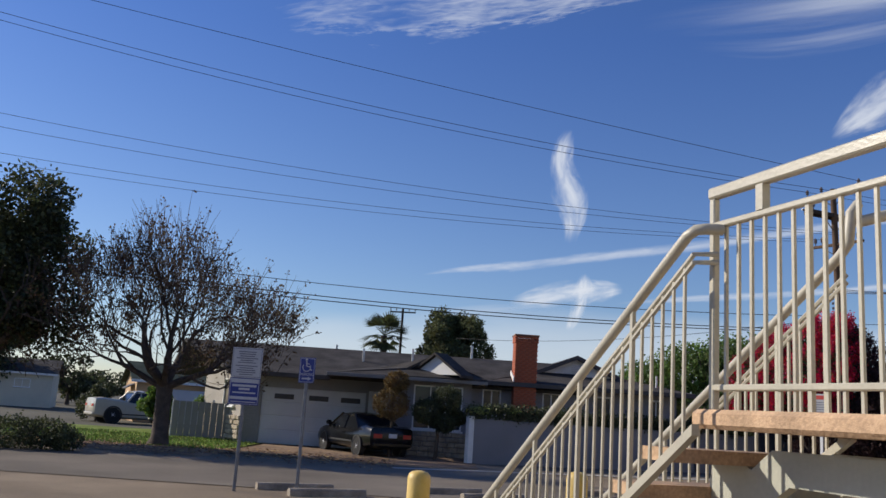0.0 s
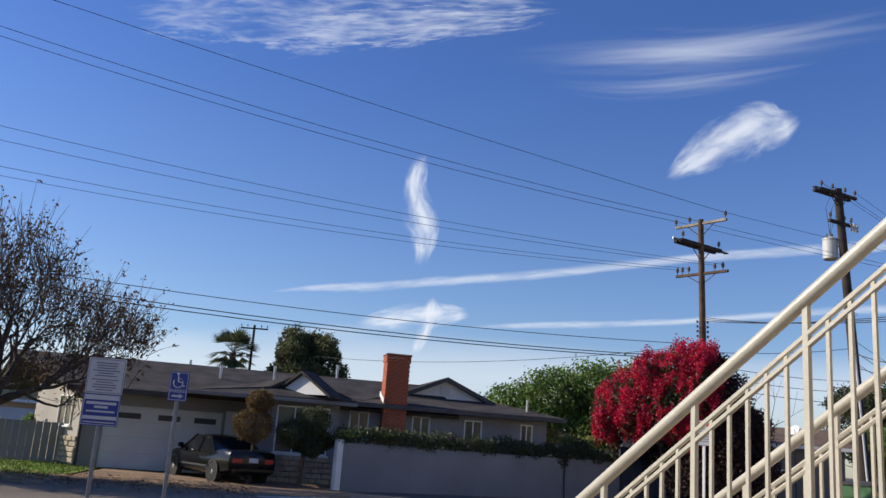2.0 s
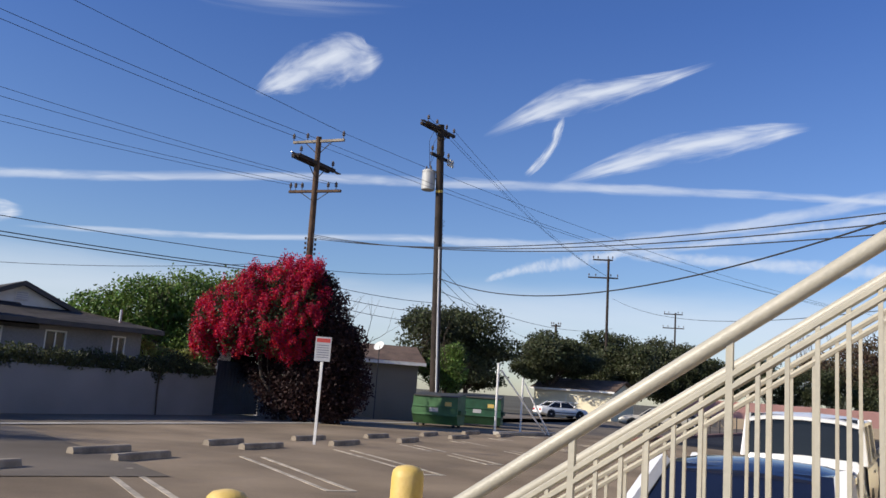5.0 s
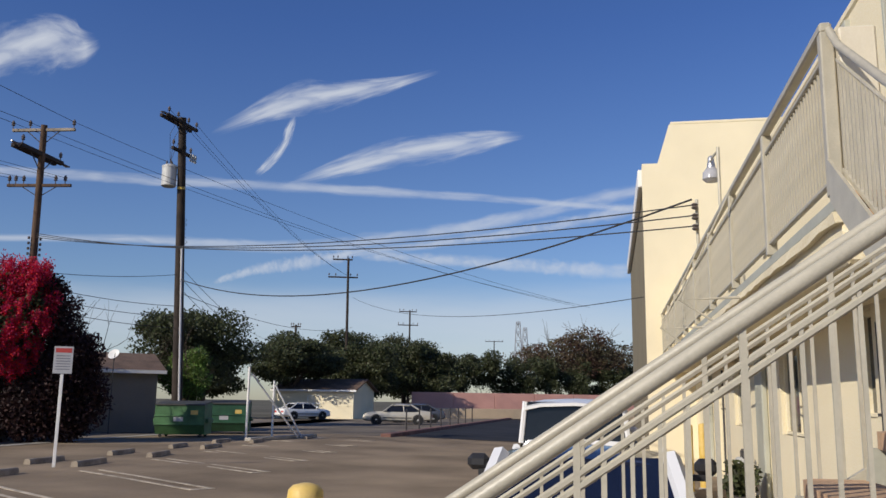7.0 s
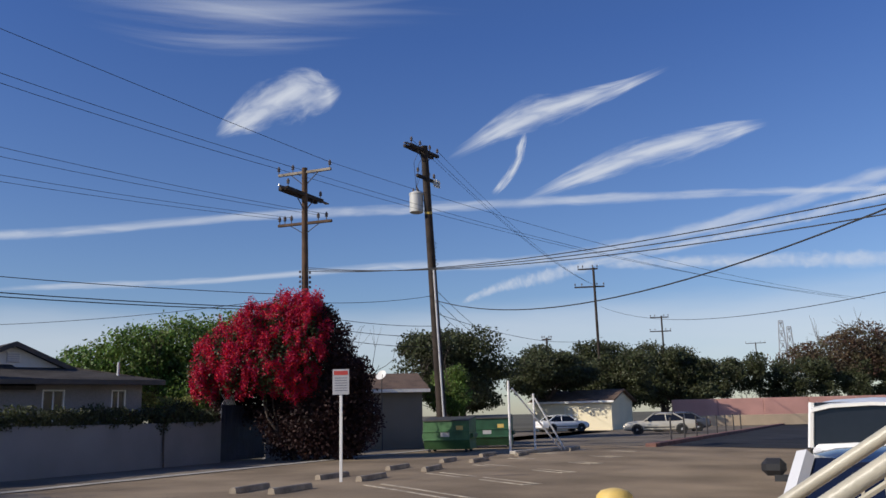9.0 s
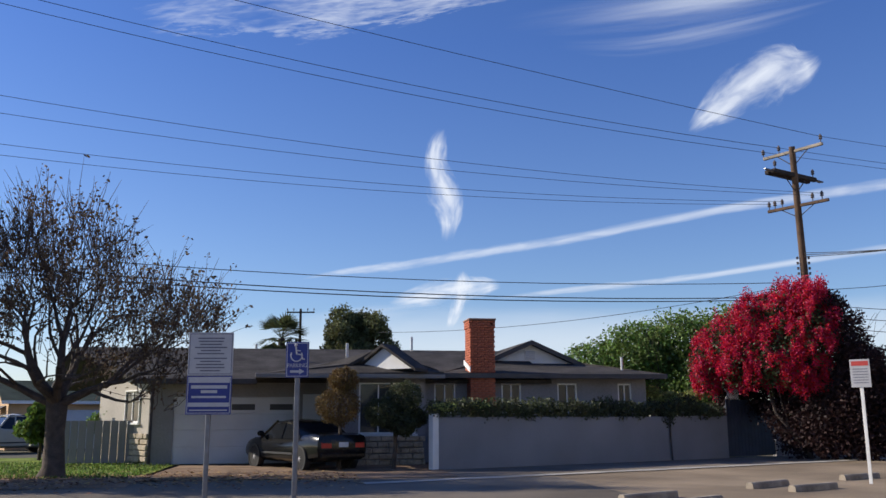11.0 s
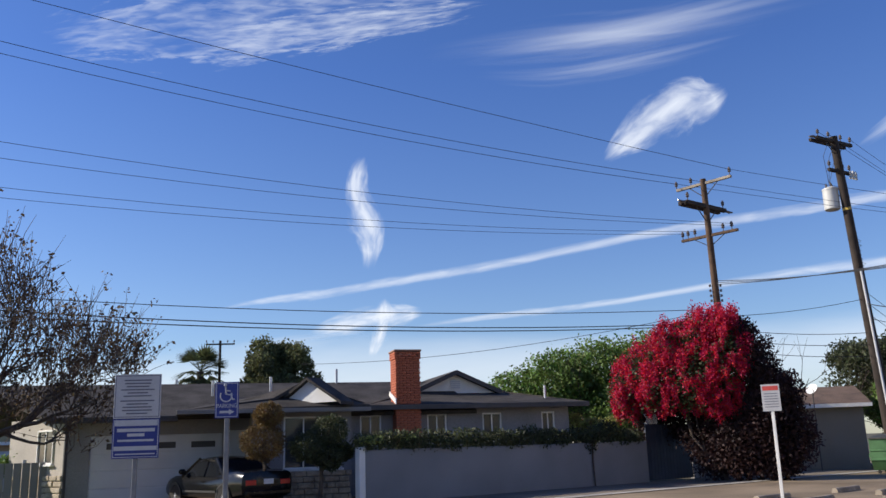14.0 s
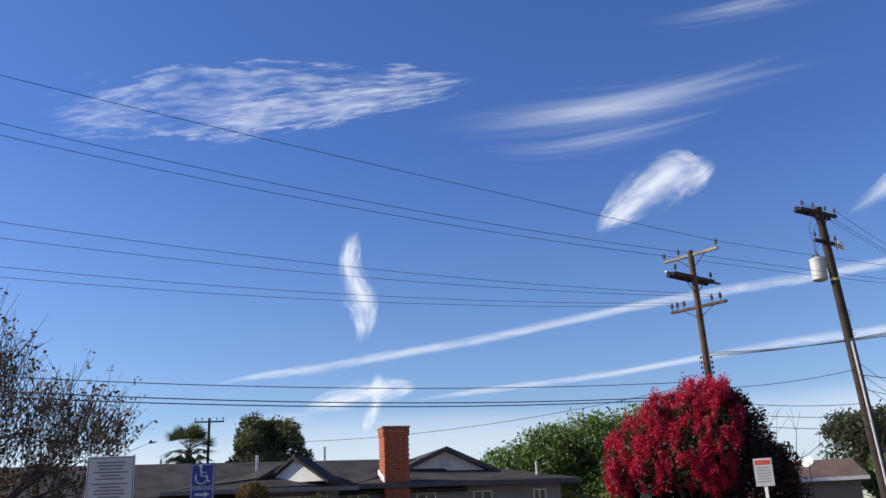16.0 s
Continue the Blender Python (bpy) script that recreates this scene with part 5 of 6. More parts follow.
def sign(name, x, y, yaw, plates, post_h, label, post_r=0.03, size=1.0):
    root = thing(name, pose(x, y, low(x, y), 0, 0, yaw) @ Matrix.Scale(size, 4), label, "sign")
    s = Shape().box(-post_r, 0.012, 0, post_r, 0.045, post_h, None, 0.005)
    part("post", s, POST_STEEL, root, "dull galvanised steel post")
    out = []
    for w, z0, z1, mat, rim in plates:
        p = part("plate", Shape().box(-w / 2, -0.004, z0, w / 2, 0.004, z1, None, 0.0015), mat, root)
        if rim:
            b = Shape()
            for q in ((-w / 2 + 0.012, -0.0065, z1 - 0.022, w / 2 - 0.012, -0.0045, z1 - 0.014), (-w / 2 + 0.012, -0.0065, z0 + 0.014, w / 2 - 0.012, -0.0045, z0 + 0.022), (-w / 2 + 0.012, -0.0065, z0 + 0.022, -w / 2 + 0.02, -0.0045, z1 - 0.022), (w / 2 - 0.02, -0.0065, z0 + 0.022, w / 2 - 0.012, -0.0045, z1 - 0.022)):
                b.box(*q)
            part("border", b, rim, root)
        out.append(p)
    return root


TS = sign("tow_away_sign", 1.663, 10.587, -18.0, [(0.55, 1.95, 2.48, WHITE_SIGN, INK), (0.55, 1.475, 1.945, BLUE_SIGN, WHITE_SIGN)], 2.46, "tow-away warning sign of white and blue plates on a steel post", 0.028, 1.038)
rng = random.Random(9)
for i in range(11):
    w = rng.uniform(0.24, 0.42)
    part("text_bar", Shape().box(-w / 2, -0.0085, 2.4 - i * 0.038 - (0.02 if i > 5 else 0), w / 2, -0.0048, 2.415 - i * 0.038 - (0.02 if i > 5 else 0)), INK, TS)
part("text_band", Shape().box(-0.25, -0.0085, 1.86, 0.25, -0.0048, 1.925), WHITE_SIGN, TS)
for i, (w, z, h) in enumerate(((0.44, 1.79, 0.04), (0.2, 1.735, 0.035), (0.42, 1.675, 0.025), (0.5, 1.57, 0.05), (0.46, 1.52, 0.015))):
    part("text_bar", Shape().box(-w / 2, -0.0085, z, w / 2, -0.0048, z + h), WHITE_SIGN, TS)
DS = sign("accessible_parking_sign", 2.769, 10.507, -27.0, [(0.305, 1.967, 2.425, BLUE_SIGN, WHITE_SIGN)], 2.38, "blue accessible parking sign with a white arrow on a steel post", 0.03, 1.022)
words("PARKING", 0.075, pose(0, -0.006, 2.12) @ FACE, WHITE_SIGN, DS, 0.26)
part("arrow", Shape().prism([(-0.09, 2.03), (0.03, 2.03), (0.03, 2.01), (0.1, 2.045), (0.03, 2.08), (0.03, 2.06), (-0.09, 2.06)], 1, -0.0085, -0.0048), WHITE_SIGN, DS)
s = Shape()
ring = [(0.075 * math.cos(a) - 0.012, -0.006, 2.25 + 0.075 * math.sin(a)) for a in [radians(150 + k * 14) for k in range(18)]]
s.tube(ring, 0.009, 5)
s.tube([(-0.02, -0.006, 2.36), (-0.012, -0.006, 2.27), (0.05, -0.006, 2.26), (0.075, -0.006, 2.2), (0.1, -0.006, 2.205)], 0.011, 5)
s.tube([(-0.016, -0.006, 2.315), (0.045, -0.006, 2.31)], 0.008, 5)
s.lathe([(0.005, -0.02), (0.02, -0.01), (0.02, 0.01), (0.005, 0.02)], 10, pose(-0.022, -0.006, 2.385))
part("wheelchair_symbol", s, WHITE_SIGN, DS, "white wheelchair symbol")
NS = sign("parking_notice_sign", 16.45, 14.37, -52.0, [(0.4, 2.05, 2.66, WHITE_SIGN, None)], 2.6, "small white notice sign on a white post in the lot", 0.035, 1.042)
part("text_band", Shape().box(-0.17, -0.0085, 2.52, 0.17, -0.0048, 2.62), RED_INK, NS)
for i in range(6):
    part("text_bar", Shape().box(-0.15, -0.0085, 2.44 - i * 0.06, 0.15, -0.0048, 2.455 - i * 0.06), INK, NS)
for o in NS.children:
    if o.name.startswith("post"):
        o.data.materials[0] = WHITE

BOLL = None
for x, y, h in ((4.35, 0.83, 1.36), (3.03, 0.61, 1.3)):
    z = low(x, y)
    if BOLL is None:
        BOLL = thing("bollard", pose(x, y, z - 0.01), "chipped yellow painted steel bollard with a domed top", "bollard", "yellow bollards")
        part("pipe", Shape().lathe([(0.085, 0), (0.085, 1.345), (0.08, 1.38), (0.06, 1.4), (0.02, 1.41)], 24), YELLOW, BOLL, smooth=True)
        part("collar", Shape().lathe([(0.12, 0), (0.12, 0.03), (0.09, 0.05)], 20), CONCRETE, BOLL)
    else:
        copy_thing(BOLL, pose(x, y, z - 0.05))
for x, y in ((19.6, 0.5), (20.6, 0.3)):
    copy_thing(BOLL, pose(x, y, -0.19))

WS = None
stops = [(5.95, 11.9), (9.8, 13.1), (13.8, 14.6), (17.5, 15.7), (21.1, 16.5), (24.8, 17.4), (28.5, 18.3),
         (6.7, 11.1), (10.0, 12.0), (14.1, 13.6), (17.5, 14.3), (21.0, 15.1), (25.1, 16.3), (29.2, 17.2), (33.4, 17.4), (2.8, 11.3), (3.35, 10.55)]
for i, (x, y) in enumerate(stops):
    m = pose(x, y, low(x, y) - 0.004, 0, 0, 14 + (i % 3) * 3)
    if WS is None:
        WS = thing("wheel_stop", m, "weathered concrete wheel stop on the asphalt", "wheel stop", "wheel stops")
        part("block", Shape().prism([(-0.09, 0), (0.09, 0), (0.075, 0.1), (0.05, 0.13), (-0.05, 0.13), (-0.075, 0.1)], 0, -0.75, 0.75), STOP, WS)
    else:
        copy_thing(WS, m)

# ---- vehicles ----


def wheel(parent, x, y, r):
    side = 1 if y > 0 else -1
    w = part("wheel", Shape().lathe([(r * 0.72, -0.1), (r * 0.97, -0.1), (r, -0.06), (r, 0.06), (r * 0.97, 0.1), (r * 0.72, 0.1)], 24, pose(x, y, r, 90)), TYRE, parent, "black tyre", smooth=True)
    rim = Shape().lathe([(r * 0.68, -0.07), (r * 0.72, -0.075), (r * 0.72, 0.075), (r * 0.68, 0.07)], 20, pose(x, y, r, 90))
    for k in range(6):
        a = k * math.pi / 3
        rim.tube([(x, y + side * 0.075, r), (x + math.cos(a) * r * 0.7, y + side * 0.06, r + math.sin(a) * r * 0.7)], 0.035, 5)
    rim.lathe([(0.02, -0.012), (r * 0.28, -0.012), (r * 0.25, 0.012), (0.02, 0.016)], 12, pose(x, y + side * 0.085, r, -90 * side))
    part("rim", rim, RIM, w)


def car(name, m, label, paint, L=4.6, W=1.76, H=1.43, nose=0.95, tail=0.75, wind=(1.05, 0.35), back=(-1.05, -1.75), glass=None, box=False, wheels=0.32, group="", belt=0.0, slim=1.0):
    """A car along +x, its foot at the origin; stations are lofted from bumper to bumper."""
    root = thing(name, m, label, "car", group)
    h2, belt, g = W / 2, belt or 0.9 * H / 1.43, glass or CARGLASS
    xs = [-L / 2, -L / 2 + 0.08, -L / 2 + 0.5, back[1], back[0], 0.0, wind[0], wind[0] + 0.5, L / 2 - 0.35, L / 2 - 0.06, L / 2]
    tops = [tail * 0.86, tail + 0.12, tail + 0.18, belt + 0.06, belt, belt, belt, belt - 0.02, nose * 0.83, nose * 0.7, nose * 0.5]
    wide = [0.78, 0.92, 0.97, 0.99, 1, 1, 1, 0.99, 0.95, 0.86, 0.7]
    low_z = [0.42, 0.3, 0.24, 0.2, 0.2, 0.2, 0.2, 0.2, 0.22, 0.28, 0.4]
    if box:
        tops = [belt * 0.9, belt + 0.02, belt + 0.04, belt + 0.02, belt, belt, belt, belt - 0.02, belt - 0.1, belt - 0.18, belt * 0.65]
    s = Shape()
    for x, t, w, b in zip(xs, tops, wide, low_z):
        k = h2 * w
        sec = [(-k * 0.8, b), (-k * 0.97, b + 0.1), (-k, (b + t) * 0.52), (-k * 0.97, t - 0.08), (-k * 0.88, t), (0, t + 0.03), (k * 0.88, t), (k * 0.97, t - 0.08), (k, (b + t) * 0.52), (k * 0.97, b + 0.1), (k * 0.8, b)]
        s.v += [(x, y, z) for y, z in sec]
    n = 11
    for i in range(len(xs) - 1):
        s.f += [(i * n + k, i * n + k + 1, (i + 1) * n + k + 1, (i + 1) * n + k) for k in range(n - 1)]
        s.f.append((i * n + n - 1, i * n, (i + 1) * n, (i + 1) * n + n - 1))
    s.f += [tuple(range(n)), tuple(range((len(xs) - 1) * n, len(xs) * n))[::-1]]
    part("body", s, paint, root, smooth=True)
    # cabin: glass band, roof panel, pillars
    rw, bw = h2 * (0.86 if box else 0.72 if slim == 1.0 else 0.69), h2 * (0.93 if box else 0.93 * slim)
    r0, r1 = back[0] + (0.12 if not box else -0.45), wind[1]
    b0, b1 = back[1] + (0.0 if not box else 0.0), wind[0]
    bz = belt - 0.03
    gl = Shape()
    gl.add([(b0, -bw, bz), (b1, -bw, bz), (b1, bw, bz), (b0, bw, bz), (r0, -rw, H - 0.05), (r1, -rw, H - 0.05), (r1, rw, H - 0.05), (r0, rw, H - 0.05)], [(0, 1, 5, 4), (1, 2, 6, 5), (2, 3, 7, 6), (3, 0, 4, 7), (4, 5, 6, 7), (0, 3, 2, 1)])
    part("glasshouse", gl, g, root, "dark tinted glass")
    rf = Shape()
    rows_ = []
    for x, dz, k in ((r0 - 0.1, -0.06, 0.96), (r0 + 0.15, -0.01, 1.0), ((r0 + r1) / 2, 0.02, 1.02), (r1 - 0.15, 0, 1.0), (r1 + 0.1, -0.06, 0.96)):
        rows_.append([(x, y * rw * k, H + dz - 0.07 * abs(y) ** 3) for y in (-1.06, -0.7, 0, 0.7, 1.06)])
    for r in rows_:
        rf.v += r
    for i in range(4):
        rf.f += [(i * 5 + k, i * 5 + k + 1, i * 5 + 6 + k, i * 5 + 5 + k) for k in range(4)]
    k0 = len(rf.v)
    rf.v += [(x, y, z - 0.05) for x, y, z in rf.v]
    rf.f += [tuple(i + k0 for i in f[::-1]) for f in rf.f]
    rim_ = [0, 1, 2, 3, 4, 9, 14, 19, 24, 23, 22, 21, 20, 15, 10, 5]
    rf.f += [(a, b, b + k0, a + k0) for a, b in zip(rim_, rim_[1:] + rim_[:1])]
    part("roof", rf, glass if name == "white_sedan" else paint, root, smooth=True)
    for y in (-1, 1):
        for xa, xb, k in ((b1, r1, 0.04), (b0, r0, 0.045 if slim == 1.0 else 0.075), ((b0 + b1) / 2 - 0.1, (r0 + r1) / 2 - 0.1, 0.035)):
            part("pillar", Shape().tube([(xa, y * bw * 1.003, bz), (xb, y * rw * 1.003, H - 0.05)], k, 6), paint, root)
        mo = 0.34 if name == "white_sedan" else 0.14
        part("mirror", Shape().box(b1 - 0.32, y * (bw + mo) - 0.11, bz + mo * 0.45, b1 - 0.18, y * (bw + mo) + 0.11, bz + mo * 0.45 + 0.16, None, 0.05).box(b1 - 0.28, y * (bw + mo / 2) - mo / 2, bz + mo * 0.3, b1 - 0.22, y * (bw + mo / 2) + mo / 2, bz + mo * 0.3 + 0.06), BLACK_TRIM if name == "white_sedan" else paint, root)
        part("taillight", Shape().box(-L / 2 - 0.005, y * h2 * 0.62 - 0.17, tail * 0.72, -L / 2 + 0.12, y * h2 * 0.62 + 0.17, tail * 0.72 + 0.16, None, 0.02), RED_LENS, root)
        part("headlight", Shape().box(L / 2 - 0.16, y * h2 * 0.6 - 0.17, nose * 0.5, L / 2 - 0.01, y * h2 * 0.6 + 0.17, nose * 0.5 + 0.13, None, 0.03), CLEAR_LENS, root)
        part("door_handle", Shape().box(-0.35, y * h2 * 0.995 - 0.015, belt - 0.2, -0.15, y * h2 * 0.995 + 0.015, belt - 0.16, None, 0.006), paint, root)
        part("sill_trim", Shape().box(-1.0, y * h2 * 0.99 - 0.012, 0.42, 1.0, y * h2 * 0.99 + 0.012, 0.48, None, 0.005), BLACK_TRIM, root)
        for x in (-L * 0.295, L * 0.305):
            wheel(root, x, y * (h2 - 0.1), wheels)
            part("wheel_arch", Shape().lathe([(wheels * 1.18, -0.1), (wheels * 1.2, 0.105), (wheels * 1.02, 0.105), (wheels * 1.02, -0.1)], 20, pose(x, y * (h2 - 0.095), wheels, 90 * -y)), BLACK_TRIM, root)
    part("number_plate", Shape().box(-L / 2 - 0.012, -0.16, tail * 0.76, -L / 2 + 0.05, 0.16, tail * 0.76 + 0.14, None, 0.004), PLATE, root, "pale number plate")
    part("bumper", Shape().box(-L / 2 - 0.03, -h2 * 0.84, 0.34, -L / 2 + 0.12, h2 * 0.84, 0.5, None, 0.04), paint, root)
    part("bumper", Shape().box(L / 2 - 0.12, -h2 * 0.74, 0.3, L / 2 + 0.02, h2 * 0.74, 0.46, None, 0.04), paint, root)
    return root


p = LOTF @ Vector((8.45, -1.12, 0))
car("white_sedan", pose(p.x, p.y, -0.182, 0, 0, 10), "white parked sedan with dark blue rear glass and roof", WHITE_CAR, 4.5, 1.94, 1.42, 0.95, 0.86, (1.05, 0.35), (-0.95, -1.6), glass=CARGLASS_BLUE, belt=1.0, slim=0.84)
p = LOTF @ Vector((17.1, -0.74, 0))
car("white_suv", pose(p.x, p.y, -0.182, 0, 0, 10), "white parked van with dark windows", WHITE_CAR, 4.7, 1.86, 1.86, 1.1, 1.0, (1.0, 0.5), (-1.7, -2.2), box=True, wheels=0.36)
car("black_sedan", pose(6.0, 26.3, 0.02, 0, 0, 108), "black sedan parked on the driveway", BLACK_CAR, 4.85, 1.8, 1.45, 0.98, 0.86, (1.15, 0.4), (-0.75, -1.4))
car("champagne_sedan", pose(57.4, 23.9, 0.02, 0, 0, 112), "champagne parked sedan in the further lot", SILVER_CAR, 4.9, 1.8, 1.42, group="cars in the further lot")
car("grey_sedan", pose(63.6, 25.2, 0.02, 0, 0, 120), "dark grey parked sedan in the further lot", GREY_CAR, 4.6, 1.78, 1.43, group="cars in the further lot")
car("white_coupe", pose(65.5, 36.3, 0.02, 0, 0, -30), "white parked sedan by the pale house", WHITE_CAR, 4.6, 1.78, 1.4, group="cars in the further lot")
car("silver_pickup", pose(-4.2, 44.8, 0.02, 0, 0, 25), "silver pickup parked on the neighbour's drive", SILVER_CAR, 5.0, 1.85, 1.75, 1.15, 1.1, (0.9, 0.4), (-0.4, -0.8), wheels=0.4)

# ---- dumpsters and frame in the alley ----


def dumpster(x, y, yaw, mat, label, w=1.9, d=1.5, h=1.3):
    root = thing("dumpster", pose(x, y, low(x, y), 0, 0, yaw), label, "dumpster")
    part("body", Shape().prism([(-d / 2 + 0.25, 0.12), (d / 2, 0.12), (d / 2, h), (-d / 2, h - 0.12), (-d / 2, 0.5)], 0, -w / 2, w / 2), mat, root)
    for z in (0.5, 0.85):
        part("rib", Shape().box(-w / 2 - 0.02, -d / 2 - 0.03, z, w / 2 + 0.02, -d / 2 + 0.02, z + 0.07, None, 0.01), mat, root)
    for y2 in (-1, 1):
        part("fork_pocket", Shape().box(y2 * (w / 2 + 0.06) - 0.06, -0.5, 0.6, y2 * (w / 2 + 0.06) + 0.06, 0.5, 0.78, None, 0.01), mat, root)
        part("lid", Shape().slab([(min(0, y2) * w / 2 * 1.0 + 0.01, -d / 2 - 0.05, h - 0.08), (max(0, y2) * w / 2, -d / 2 - 0.05, h - 0.08), (max(0, y2) * w / 2, d / 2, h + 0.06), (min(0, y2) * w / 2 + 0.01, d / 2, h + 0.06)], 0.05), LID, root, "dark plastic lid")
        for x2 in (-1, 1):
            part("caster", Shape().lathe([(0.07, -0.025), (0.07, 0.025)], 12, pose(x2 * (w / 2 - 0.2), y2 * 0.5, 0.07, 90)), TYRE, root)
    part("sticker", Shape().box(-0.25, -d / 2 - 0.004, 0.66, 0.15, -d / 2 - 0.001, 0.84), WHITE_SIGN, root, "white sticker")
    part("sticker", Shape().box(0.45, -d / 2 - 0.004, 0.94, 0.75, -d / 2 - 0.001, 1.12), YELLOW, root, "yellow sticker")
    return root


dumpster(31.45, 22.35, -66, DUMP_GREEN, "green steel dumpster with dark lids", 2.05, 1.5, 1.45)
dumpster(35.6, 23.1, -60, DUMP_DARK, "dark green dumpster behind another", 2.2, 1.6, 1.5)
FR = thing("post_frame", pose(31.3, 18.3, 0), "white braced steel posts at the lot corner", "post")
part("post", Shape().tube([(-0.9, 0.2, 0), (-0.9, 0.2, 2.9)], 0.05, 8), WHITE, FR)
part("post", Shape().tube([(1.0, 0.2, 0), (1.0, 0.2, 2.4)], 0.045, 8), WHITE, FR)
part("brace", Shape().tube([(-0.8, 0.1, 2.6), (1.6, -0.7, 0.05)], 0.04, 6), WHITE, FR)
part("brace", Shape().tube([(0.95, 0.1, 2.2), (1.9, -0.7, 0.05)], 0.04, 6), WHITE, FR)
part("base", Shape().box(-1.6, -0.5, 0, 3.6, -0.2, 0.14, None, 0.02), CONCRETE, FR)

# ---- beyond the alley ----


def small_house(name, x, y, yaw, w, d, h, wall, roof, label, rise=0.9, win=((0.3, 0.8),)):
    root = thing(name, pose(x, y, 0, 0, 0, yaw), label, "house")
    part("wall", Shape().box(-w / 2, -d / 2, 0, w / 2, d / 2, h), wall, root)
    s = Shape()
    o = 0.35
    s.slab([(-w / 2 - o, -d / 2 - o, h - 0.05), (w / 2 + o, -d / 2 - o, h - 0.05), (w / 2 + o, 0, h + rise), (-w / 2 - o, 0, h + rise)], 0.12)
    s.slab([(-w / 2 - o, 0, h + rise), (w / 2 + o, 0, h + rise), (w / 2 + o, d / 2 + o, h - 0.05), (-w / 2 - o, d / 2 + o, h - 0.05)], 0.12)
    part("roof", s, roof, root)
    part("gable", Shape().prism([(-d / 2, h), (d / 2, h), (0, h + rise - 0.12)], 0, -w / 2 + 0.02, w / 2 - 0.02), wall, root)
    part("fascia", Shape().box(-w / 2 - o, -d / 2 - o - 0.03, h - 0.2, w / 2 + o, -d / 2 - o, h - 0.04), WHITE, root)
    for t, ww in win:
        window_unit("window", pose(-w / 2 + t * w, -d / 2 - 0.01, h - 1.25), ww, 0.7, root, 2)
    return root


small_house("alley_garage", 34.2, 30.9, -40, 6.4, 6.0, 2.95, GARAGE_STUCCO, SHINGLE_BROWN, "taupe stucco garage with a brown shingle roof", 0.9, ((0.3, 0.9), (0.55, 0.9)))
SD = thing("satellite_dish", pose(31.9, 26.75, 0), "small white satellite dish on a pipe by the garage", "satellite dish")
part("mast", Shape().tube([(0, 0, 0), (0, 0, 3.3), (-0.1, -0.1, 3.45)], 0.022, 8), IRON, SD)
part("dish", Shape().lathe([(0.02, 0.0), (0.12, 0.015), (0.22, 0.05), (0.27, 0.08), (0.26, 0.09), (0.12, 0.04), (0.02, 0.02)], 20, pose(-0.12, -0.12, 3.5, 55, 0, -80)), WHITE, SD, smooth=True)
part("feed_arm", Shape().tube([(-0.1, -0.12, 3.25), (-0.45, -0.45, 3.55)], 0.015, 6), IRON, SD)
small_house("pale_house", 72.5, 38.0, -82, 7.5, 6.0, 2.6, STUCCO_CREAM, SHINGLE_BROWN, "cream stucco house with a brown roof in the distance", 1.0, ((0.5, 1.2),))
NH = small_house("neighbour_house", -1.0, 52.0, 13, 9, 6, 2.5, ORANGE_STUCCO, SHINGLE_GREEN, "ochre stucco neighbour house with a dark green roof", 1.1, ())
part("garage_door", Shape().box(-2.9, -3.06, 0, 1.6, -3.003, 2.0, None, 0.02), WHITE_DIM, NH, "pale garage door")
part("awning", Shape().slab([(-5.0, -2.2, 1.95), (-5.0, 0.2, 1.95), (-4.45, 0.2, 2.25), (-4.45, -2.2, 2.25)], 0.06), TRIM_DARK, NH)
small_house("neighbour_house", -19, 74, 8, 9, 8, 2.8, PALE_STUCCO, SHINGLE, "pale bungalow further along the street", 1.2, ((0.4, 1.2), (0.75, 1.2)))
small_house("neighbour_house", -30, 92, 8, 9, 8, 2.8, TAN, SHINGLE_BROWN, "small bungalow at the end of the street", 1.2, ((0.4, 1.2),))
small_house("back_house", 26, 52, -12, 14, 8, 2.8, PALE_STUCCO, SHINGLE, "low house behind the garden trees", 1.0)
pw = Shape()
for i in range(5):
    pw.box(i * 4.5, 0, 0, i * 4.5 + 4.46, 0.2, 2.6, None, 0.02)
single("pink_wall", pw, PINK, "faded pink painted block wall", "wall", pose(82.5, 33.5, 0, 0, 0, -53), kind="structure")
single("tan_wall", Shape().box(0, 0, 0, 40, 0.2, 1.0, None, 0.02), TAN, "low tan block wall at the end of the lot", "wall", pose(80.5, 32.5, 0, 0, 0, -55), kind="structure")
single("rear_wall", Shape().box(0, 0, 0, 30, 0.2, 2.3, None, 0.02), PINK, "faded pink painted block wall", "wall", pose(96.0, 15.5, 0, 0, 0, -50), kind="structure")
FP = None
for i in range(8):
    p = LOTF @ Vector((44.5 + i * 3.1, 9.1, 0))
    if FP is None:
        FP = thing("iron_post", pose(p.x, p.y, 0.02), "short dark iron post on the kerb", "post", "posts along the kerb")
        part("shaft", Shape().tube([(0, 0, 0), (0, 0, 1.15)], 0.045, 8), IRON, FP)
        part("cap", Shape().lathe([(0.06, 1.13), (0.06, 1.17), (0.02, 1.2)], 10), IRON, FP)
    else:
        copy_thing(FP, pose(p.x, p.y, 0.02))
tree("alley_tree", 44.2, 32.2, "dark green broadleaf tree beyond the alley", ball(4.2, 2.8, 14, 17, 4.3), 16000, 0.24, LEAF_DARK, 0.22, 2.0, 71)
tree("alley_tree", 37.5, 27.2, "light green young tree by the alley", ball(1.5, 1.8, 8, 18, 2.6), 6000, 0.16, LEAF_GREEN, 0.1, 1.2, 72)
